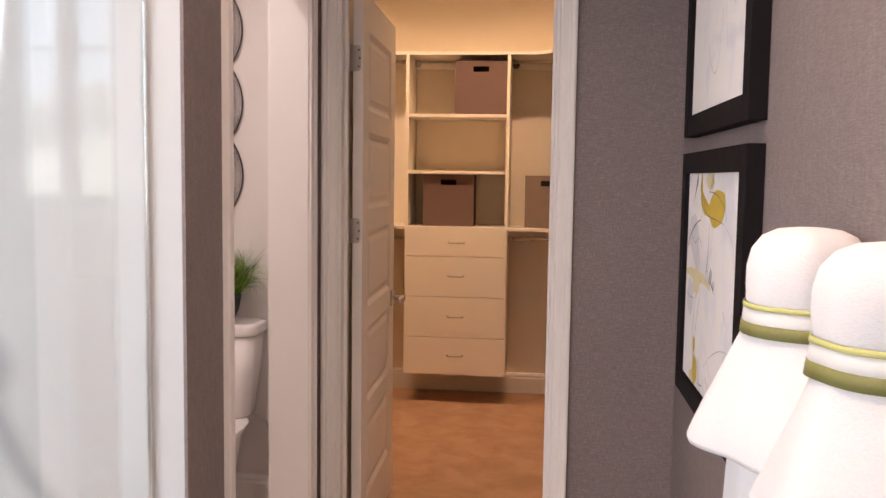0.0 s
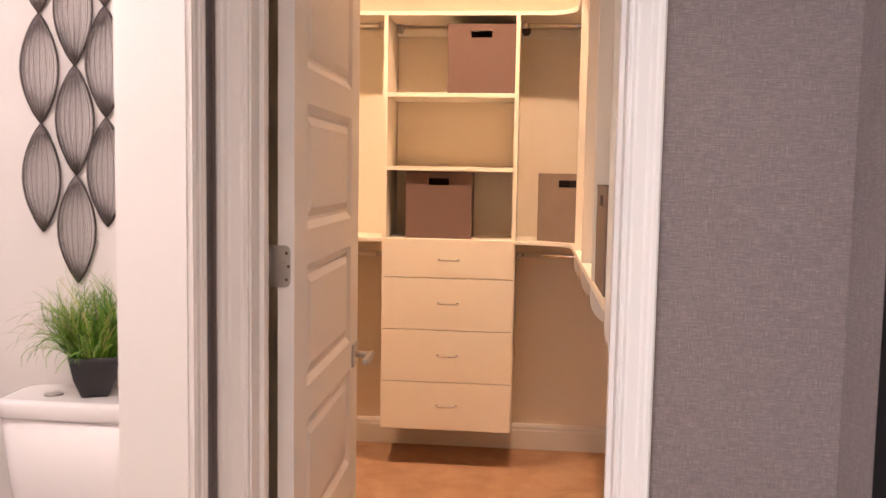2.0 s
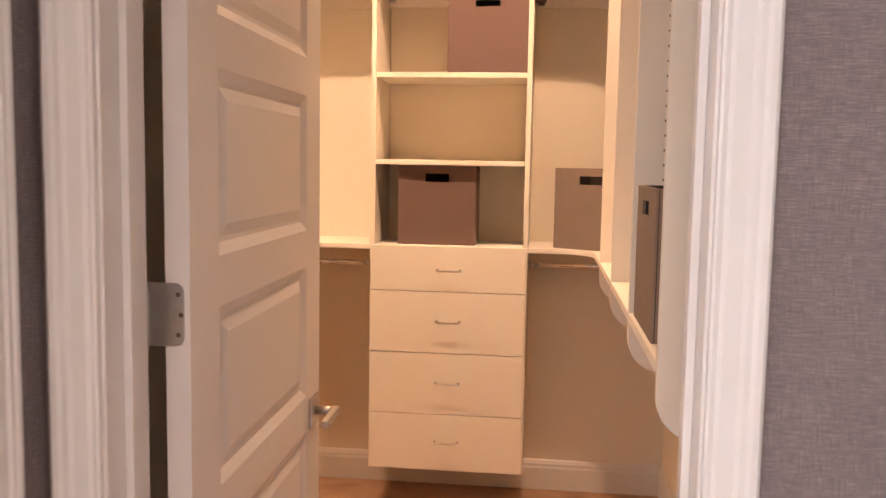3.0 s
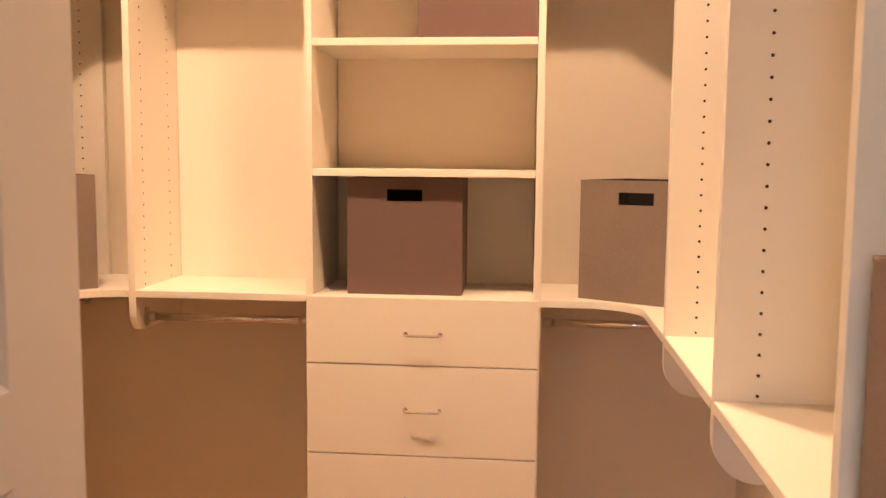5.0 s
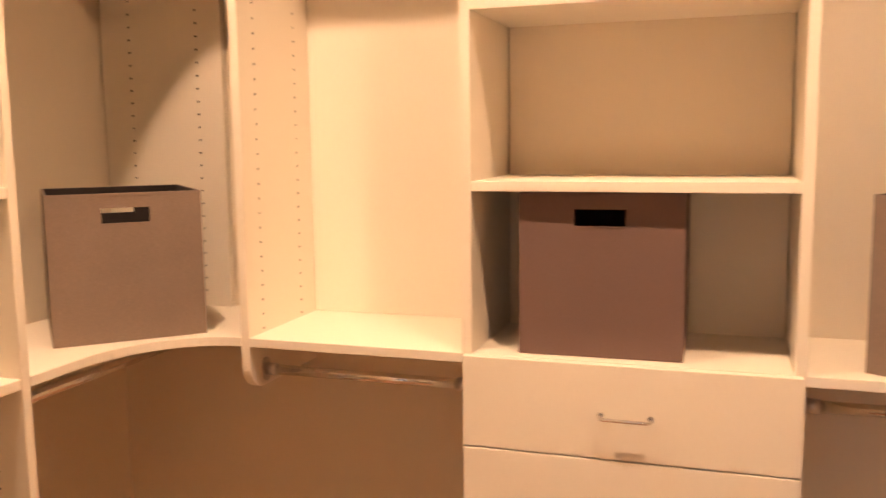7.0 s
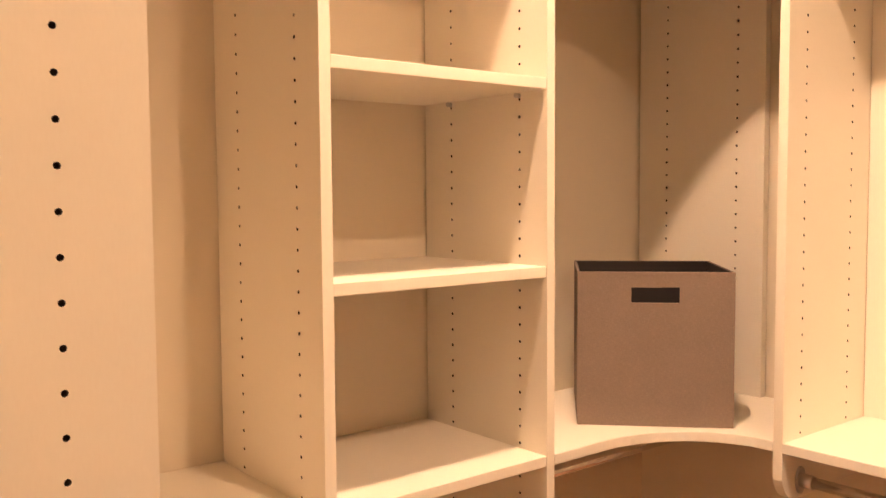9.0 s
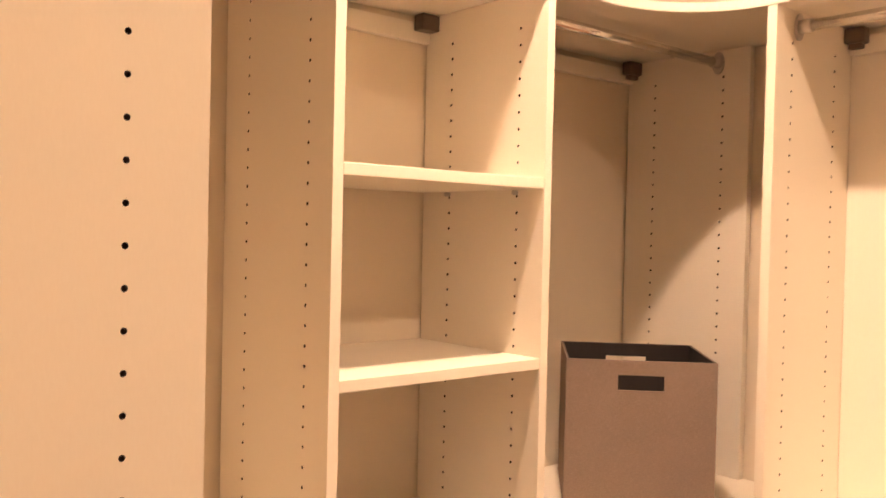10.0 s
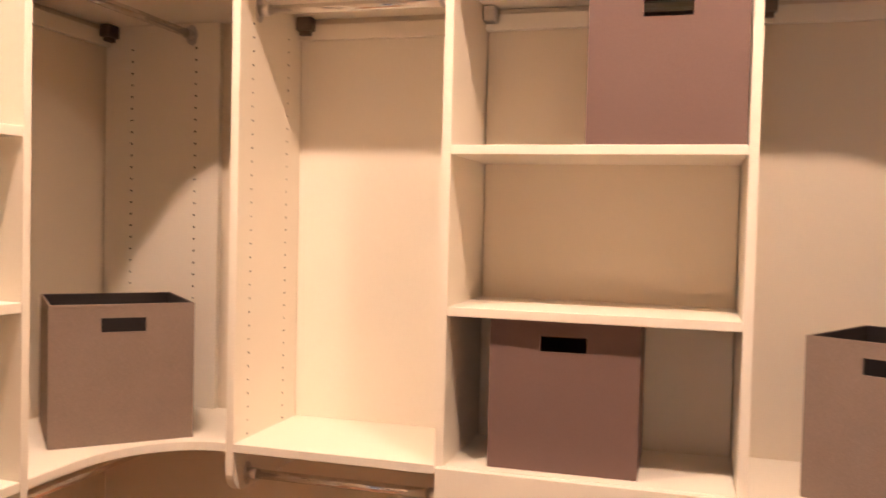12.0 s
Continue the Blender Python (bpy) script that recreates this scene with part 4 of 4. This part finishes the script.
def potted_grass():
    t = thing("potted_grass", "artificial green grass in a charcoal square pot on the toilet tank", "plant")
    cx, cy, z0, turn = TX + 0.042, TY - 0.095, 0.8042, radians(24)
    bm = bmesh.new()
    rings = []
    for z, s, dip in ((0, 0.033, 0), (0.006, 0.036, 0), (0.05, 0.052, 0.0), (0.095, 0.060, 0.008), (0.112, 0.063, 0.018), (0.110, 0.058, 0.018), (0.085, 0.055, 0.0)):
        ring = []
        for x, y in rounded(2 * s, 2 * s, s * 0.14, 4):
            peak = min(1.0, abs(x * y) / (s * s))
            ring.append(bm.verts.new((cx + x * math.cos(turn) - y * math.sin(turn), cy + x * math.sin(turn) + y * math.cos(turn), z0 + z - dip * (1 - peak))))
        rings.append(ring)
    skin(bm, rings)
    part("pot", bm, POT, t)
    rng = random.Random(7)
    bm = bmesh.new()
    tufts = [(rng.uniform(0, math.tau), rng.uniform(0.25, 1.0)) for k in range(26)]
    for k in range(620):
        ta, tl = tufts[k % 26]
        a, r0 = ta + rng.gauss(0, 0.22), 0.046 * math.sqrt(rng.random())
        base = Vector((cx + r0 * math.cos(a), cy + r0 * math.sin(a), z0 + 0.088))
        lean = min(1.0, max(0.0, tl + rng.gauss(0, 0.22)))
        length = rng.uniform(0.15, 0.275) * (1.0 - 0.22 * lean)
        a2 = a + rng.uniform(-0.5, 0.5)
        out = Vector((math.cos(a2), math.sin(a2), 0))
        side = Vector((-math.sin(a2), math.cos(a2), 0))
        flat = (side * rng.uniform(0.5, 1) + out * rng.uniform(-0.6, 0.6) + Vector((0, 0, rng.uniform(-0.3, 0.3)))).normalized()
        curl, sway, twist = rng.choice((-1.6, -0.6, 0.8, 1.8, 2.6)) + rng.uniform(-0.4, 0.4), rng.uniform(-1.2, 1.2), rng.uniform(0, math.tau)
        prev = None
        p, ang = base.copy(), lean * 0.80
        width = rng.uniform(0.0022, 0.0046)
        for q in range(9):
            s = q / 8
            wv = flat * width * (1 - 0.85 * s)
            row = (bm.verts.new(p - wv), bm.verts.new(p + wv))
            if prev:
                f = bm.faces.new((prev[0], prev[1], row[1], row[0]))
                f.smooth = True
            prev = row
            p = p + (out * math.sin(ang) + Vector((0, 0, math.cos(ang))) + side * sway * s * math.sin(twist + 3.2 * s)) * (length / 8)
            ang += curl * 0.22 * (0.2 + 1.6 * s * s)
            p.y = min(p.y, NOOK - 0.12)
    me = part("grass_blades", bm, GRASS, t)
    tagged(me, "thin curling green and yellow-green blades", kind="stuff")


potted_grass()


def wire_leaf(parent, cx, cz, w=0.108, h=0.292):
    """A pointed oval of bent wire filled with fine bowed wires."""
    y0 = NOOK - 0.1165
    bm = bmesh.new()
    for s in (-1, 1):
        pts = [(cx + s * w / 2 * math.sin(math.pi * k / 16) ** 0.8, y0 - 0.006 - 0.004 * math.sin(math.pi * k / 16), cz - h / 2 + h * k / 16) for k in range(17)]
        tube(bm, pts, 0.0032, 6)
    fill = bmesh.new()
    for q in range(-13, 14):
        f = q / 13.6
        bow = 0.030 * math.sqrt(max(0.0, 1 - f * f))
        pts = [(cx + f * w / 2 * math.sin(math.pi * k / 10) ** 0.85, y0 - 0.006 - bow * math.sin(math.pi * k / 10), cz - h / 2 + h * k / 10) for k in range(11)]
        tube(fill, pts, 0.0006 if q % 4 else 0.0011, 4)
    leaf = part("wire_leaf", bm, BRONZE_WIRE, parent)
    part("wire_infill", fill, FINE_WIRE, leaf, "fine bowed grey-brown wires")
    return leaf


decor = thing("wall_decor", "dark bronze wire wall sculpture of linked pointed ovals", "wall art")
for x, base, count in ((-0.942, 1.374, 4), (-0.844, 1.236, 4), (-0.757, 1.392, 4)):
    for k in range(count):
        wire_leaf(decor, x, base + 0.294 * k)


# ---- bathroom: pictures, towels, shower ----
def blob(bm, y, z, pts, x, lift):
    """A flat patch of paint, its outline given around a centre, standing lift proud of the canvas."""
    vs = [bm.verts.new((x - lift, y + a, z + b)) for a, b in pts]
    bm.faces.new(vs)


def wavy(ry, rz, seed, turn=0.0, n=40, rough=0.25):
    out = []
    for k in range(n):
        a = math.tau * k / n
        r = 1 + rough * noise.noise((math.cos(a) * 1.6, math.sin(a) * 1.6, seed * 3.1))
        u, v = ry * r * math.cos(a), rz * r * math.sin(a)
        out.append((u * math.cos(turn) - v * math.sin(turn), u * math.sin(turn) + v * math.cos(turn)))
    return out


def stroke(bm, pts, w, x, lift):
    """A brush line of changing width through (y, z) points."""
    prev = None
    n = len(pts) - 1
    fine = []
    for i in range(n):
        for k in range(6):
            s = k / 6
            p0, p1, p2, p3 = pts[max(i - 1, 0)], pts[i], pts[i + 1], pts[min(i + 2, n)]
            fine.append(tuple(0.5 * (2 * p1[c] + (p2[c] - p0[c]) * s + (2 * p0[c] - 5 * p1[c] + 4 * p2[c] - p3[c]) * s * s + (3 * p1[c] - p0[c] - 3 * p2[c] + p3[c]) * s ** 3) for c in (0, 1)))
    fine.append(pts[-1])
    for i, (y, z) in enumerate(fine):
        a, b = fine[max(i - 1, 0)], fine[min(i + 1, len(fine) - 1)]
        dy, dz = b[0] - a[0], b[1] - a[1]
        m = math.hypot(dy, dz) or 1
        k = w * (0.25 + 0.75 * math.sin(math.pi * i / (len(fine) - 1)) * (0.7 + 0.5 * noise.noise((i * 0.4, w * 900, 0))))
        row = (bm.verts.new((x - lift, y - dz / m * k, z + dy / m * k)), bm.verts.new((x - lift, y + dz / m * k, z - dy / m * k)))
        if prev:
            bm.faces.new((prev[0], prev[1], row[1], row[0]))
        prev = row


PX = 0.919


def picture(y0, y1, z0, z1, label):
    t = thing("framed_picture", label, "picture", "framed pictures")
    b, near = 0.056, 0.060
    for d in ((PX, PIC - 0.0006, y0, y0 + near, z0, z1), (PX, PIC - 0.0006, y1 - b, y1, z0, z1), (PX + 0.0003, PIC - 0.0006, y0 + near, y1 - b, z0, z0 + b), (PX + 0.0003, PIC - 0.0006, y0 + near, y1 - b, z1 - b, z1)):
        boxpart("frame_bar", t, FRAME_BLACK, d, 0.0015)
    c = boxpart("canvas", t, CANVAS, (PX + 0.012, PIC - 0.001, y0 + near, y1 - b, z0 + b, z1 - b), 0, "abstract painting in white, grey and ochre")
    return c, PX + 0.012


PY0, PY1 = -3.500, -2.715
c, px = picture(PY0, PY1, 0.80, 1.472, "black framed abstract painting with ochre and grey shapes")
my = PY1 - 0.056
W = PY1 - PY0 - 0.116


def spot(u, v):
    """A point of the canvas: u along it from its far end, v down from its top."""
    return my - u * W, 1.416 - 0.56 * v


for mat, lift, shapes in (
        (INK_WASH, 0.0004, [(0.17, 0.31, wavy(0.085, 0.050, 6, 0.6)), (0.24, 0.39, wavy(0.05, 0.032, 7, 0.2)), (0.12, 0.60, wavy(0.05, 0.05, 12, 0.1))]),
        (INK_PALE, 0.0005, [(0.52, 0.455, wavy(0.016, 0.026, 11, 0.5, 40, 0.6)), (0.58, 0.49, wavy(0.012, 0.010, 13, 0.4, 40, 0.6))]),
        (YELLOW_PALE, 0.0006, [(0.24, 0.505, wavy(0.055, 0.032, 2, -0.15)), (0.46, 0.035, wavy(0.05, 0.02, 8, 0.1)), (0.20, 0.97, wavy(0.03, 0.016, 5, -0.1))]),
        (YELLOW, 0.0007, [(0.60, 0.150, wavy(0.098, 0.043, 1, -0.12, 40, 0.12)), (0.24, 0.81, wavy(0.016, 0.022, 9, 0.1)), (0.27, 0.93, wavy(0.032, 0.042, 4, 0.1))])):
    for k, (u, v, pts) in enumerate(shapes):
        bm = bmesh.new()
        blob(bm, *spot(u, v), pts, px, lift + 0.00002 * k)
        part("paint_patch", bm, mat, c)
for mat, w, pts in ((YELLOW, 0.024, [(0.29, 0.003), (0.29, 0.07), (0.33, 0.13), (0.44, 0.165), (0.58, 0.160)]), (YELLOW_PALE, 0.020, [(0.01, 0.485), (0.12, 0.48), (0.27, 0.485), (0.40, 0.48), (0.53, 0.505)])):
    bm = bmesh.new()
    stroke(bm, [spot(*p) for p in pts], w, px, 0.0009)
    part("paint_patch", bm, mat, c)
for k, (w, pts) in enumerate(((0.009, [(0.21, 0.004), (0.20, 0.04), (0.17, 0.085)]), (0.0024, [(0.20, 0.05), (0.16, 0.10), (0.14, 0.14)]), (0.0030, [(0.30, 0.215), (0.20, 0.24), (0.10, 0.29), (0.02, 0.36)]), (0.0028, [(0.07, 0.305), (0.045, 0.335), (0.02, 0.375)]),
               (0.0030, [(0.475, 0.335), (0.462, 0.39), (0.448, 0.44), (0.435, 0.495)]), (0.0018, [(0.49, 0.40), (0.475, 0.45), (0.49, 0.49)]), (0.0016, [(0.48, 0.22), (0.475, 0.30), (0.465, 0.38)]), (0.0032, [(0.51, 0.45), (0.55, 0.48), (0.60, 0.515)]),
               (0.0016, [(0.45, 0.085), (0.52, 0.085), (0.62, 0.100), (0.74, 0.150), (0.77, 0.205)]), (0.0016, [(0.36, 0.16), (0.45, 0.19), (0.60, 0.20), (0.73, 0.21)]), (0.0016, [(0.54, 0.005), (0.50, 0.045), (0.46, 0.085)]),
               (0.0018, [(0.28, 0.10), (0.33, 0.165), (0.31, 0.215)]), (0.0015, [(0.35, 0.47), (0.32, 0.60), (0.26, 0.75), (0.25, 0.83), (0.25, 0.88)]), (0.0014, [(0.77, 0.56), (0.79, 0.58), (0.81, 0.605)]),
               (0.0013, [(0.50, 0.905), (0.54, 0.925), (0.58, 0.95)]), (0.0016, [(0.36, 0.965), (0.40, 0.965), (0.45, 0.955)]), (0.0012, [(0.04, 0.585), (0.12, 0.60), (0.2, 0.595)]), (0.0012, [(0.10, 0.30), (0.20, 0.33), (0.28, 0.30), (0.34, 0.34)]))):
    bm = bmesh.new()
    stroke(bm, [spot(*p) for p in pts], w, px, 0.0011 + 0.00002 * k)
    part("ink_line", bm, INK, c)
for w, pts in ((0.0017, [(0.45, 0.87), (0.58, 0.79), (0.72, 0.735), (0.83, 0.715), (0.95, 0.71)]), (0.0012, [(0.74, 0.21), (0.83, 0.25), (0.88, 0.29), (0.92, 0.38)])):
    bm = bmesh.new()
    stroke(bm, [spot(*p) for p in pts], w, px, 0.0011)
    part("ink_line", bm, INK_PALE, c)

c, px = picture(PY0, PY1, 1.518, 2.19, "black framed abstract painting with fine ink lines")
for w, pts in ((0.0016, [(my - 0.20, 1.85), (my - 0.22, 1.74), (my - 0.28, 1.67), (my - 0.33, 1.66), (my - 0.36, 1.70), (my - 0.37, 1.78)]), (0.0016, [(my - 0.40, 2.0), (my - 0.42, 1.82), (my - 0.45, 1.70)]),
               (0.0014, [(my - 0.12, 2.05), (my - 0.18, 1.92), (my - 0.22, 1.80)])):
    bm = bmesh.new()
    stroke(bm, pts, w, px, 0.0011)
    part("ink_line", bm, INK_PALE, c)
bm = bmesh.new()
blob(bm, my - 0.52, 1.88, wavy(0.03, 0.09, 9, 0.1), px, 0.0006)
part("paint_patch", bm, YELLOW_PALE, c)


def towel(x, y, top, seed, label):
    """A white towel gathered by a ribbon under its rolled head, its two layers falling in folds."""
    t = thing("hand_towel", label, "towel", "hanging towels")

    def body(levels, folds, name, mat, grow=0.0):
        bm = bmesh.new()
        rings = []
        for z, rx, ry, amp in levels:
            ring = []
            for k in range(64):
                a = math.tau * k / 64
                f = 1 + amp * (1 - 2 * abs(math.sin(folds * a / 2 + seed))) + amp * 0.6 * math.sin((folds + 3) * a + 2 * seed + 9 * z) + 0.03 * noise.noise((math.cos(a) * 2, math.sin(a) * 2, z * 9 + seed))
                px_ = x + (rx + grow) * f * math.cos(a)
                ring.append(bm.verts.new((min(px_, PIC - 0.004), y + (ry + grow) * f * math.sin(a), top + z)))
            rings.append(ring)
        skin(bm, rings)
        return part(name, bm, mat, t)
    body([(0.0, 0.018, 0.018, 0), (-0.003, 0.042, 0.042, 0.01), (-0.012, 0.061, 0.061, 0.015), (-0.030, 0.075, 0.075, 0.02), (-0.055, 0.081, 0.081, 0.02), (-0.080, 0.081, 0.081, 0.02), (-0.102, 0.079, 0.079, 0.015), (-0.115, 0.076, 0.076, 0.01)], 3, "head", TOWEL)
    body([(-0.108, 0.077, 0.077, 0.01), (-0.150, 0.083, 0.083, 0.015), (-0.20, 0.102, 0.106, 0.04), (-0.25, 0.122, 0.128, 0.06), (-0.302, 0.142, 0.152, 0.08), (-0.310, 0.140, 0.150, 0.08), (-0.305, 0.11, 0.11, 0.05)], 4, "upper_layer", TOWEL)
    body([(-0.27, 0.092, 0.11, 0.04), (-0.40, 0.100, 0.12, 0.05), (-0.52, 0.105, 0.126, 0.06), (-0.60, 0.108, 0.13, 0.07), (-0.605, 0.10, 0.12, 0.06)], 5, "lower_layer", TOWEL)
    band = body([(-0.104, 0.0795, 0.0795, 0.01), (-0.146, 0.0845, 0.0845, 0.014)], 3, "ribbon", RIBBON, 0.001)
    for z0, z1, m in ((-0.104, -0.111, LIME), (-0.130, -0.147, OLIVE)):
        r0, r1 = (0.0793, 0.0803) if m is LIME else (0.0823, 0.0846)
        b = body([(z0, r0, r0, 0.01), (z1, r1, r1, 0.014)], 3, "stripe", m, 0.0024)
        b.parent = band
    return t


towel(0.884, -4.05, 1.335, 0.4, "white terry hand towel tied with an olive ribbon")
towel(0.895, -4.33, 1.335, 2.1, "white terry hand towel tied with an olive ribbon")


def shower_glass():
    t = thing("shower_screen", "frameless clear glass shower screen with chrome channel", "shower screen")
    x = -0.300
    g = boxpart("glass_pane", t, GLASS, (x - 0.005, x + 0.005, -4.95, SHOWER - 0.003, 0.10, 2.05), 0.0015)
    g.visible_shadow = False
    boxpart("wall_channel", t, CHROME, (x - 0.007, x + 0.007, SHOWER - 0.014, SHOWER - 0.0008, 0.101, 2.05), 0.001)
    return t


shower_glass()
bm = bmesh.new()
slab(bm, -0.375, -0.225, -4.95, SHOWER - 0.001, -0.006, 0.099, 0.004)
structure("trim_shower_curb", bm, MARBLE, "white marble shower curb", "curb")


def downlight(x, y, label):
    t = thing("ceiling_light", label, "ceiling light", "recessed downlights")
    bm = bmesh.new()
    prof = [(0.058, -0.0005), (0.092, -0.0005), (0.095, -0.004), (0.090, -0.010), (0.062, -0.012), (0.058, -0.008)]
    rings = [[bm.verts.new((x + r * math.cos(k * math.tau / 32), y + r * math.sin(k * math.tau / 32), HIGH + z)) for k in range(32)] for r, z in prof + prof[:1]]
    skin(bm, rings, False)
    part("trim_ring", bm, TRIM_PAINT, t)
    bm = bmesh.new()
    tube(bm, [(x, y, HIGH - 0.004), (x, y, HIGH - 0.001)], 0.057, 32)
    part("diffuser", bm, LAMP_FACE, t, "glowing round diffuser")


for x, y in ((-0.72, -0.62), (0.34, -0.62)):
    downlight(x, y, "white recessed ceiling downlight in the closet")
# these two fixtures are unseen, added where the fill lamps hang
downlight(0.38, -4.35, "unseen recessed ceiling downlight added in the bathroom")
downlight(-0.85, -2.98, "unseen recessed ceiling downlight added in the toilet room")

# ---- floor tiles of the bathroom and the toilet room ----
tiles = tagged(thing("floor_tiles", "beige porcelain floor tiles", "floor"), kind="structure")
bm = bmesh.new()
slab(bm, -0.2235, 0.2235, -0.2235, 0.2235, -0.0055, 0.002, 0.0015)
first_tile = part("tile", bm, TILE, tiles)
first_tile.matrix_basis = pose(0.72, -2.68, 0)
for i in range(-7, 1):
    for j in range(0, 9):
        x, y = 0.72 + 0.45 * i, -2.68 - 0.45 * j
        if (i, j) == (0, 0) or x < -2.6 or y - 0.224 < REAR:
            continue
        o = first_tile.copy()
        scene.collection.objects.link(o)
        o.parent = tiles
        o.matrix_basis = pose(x, y, 0)
for i in range(-4, -1):
    for j in (-1,):
        o = first_tile.copy()
        scene.collection.objects.link(o)
        o.parent = tiles
        o.matrix_basis = pose(0.72 + 0.45 * i, -2.68 - 0.45 * j, 0)
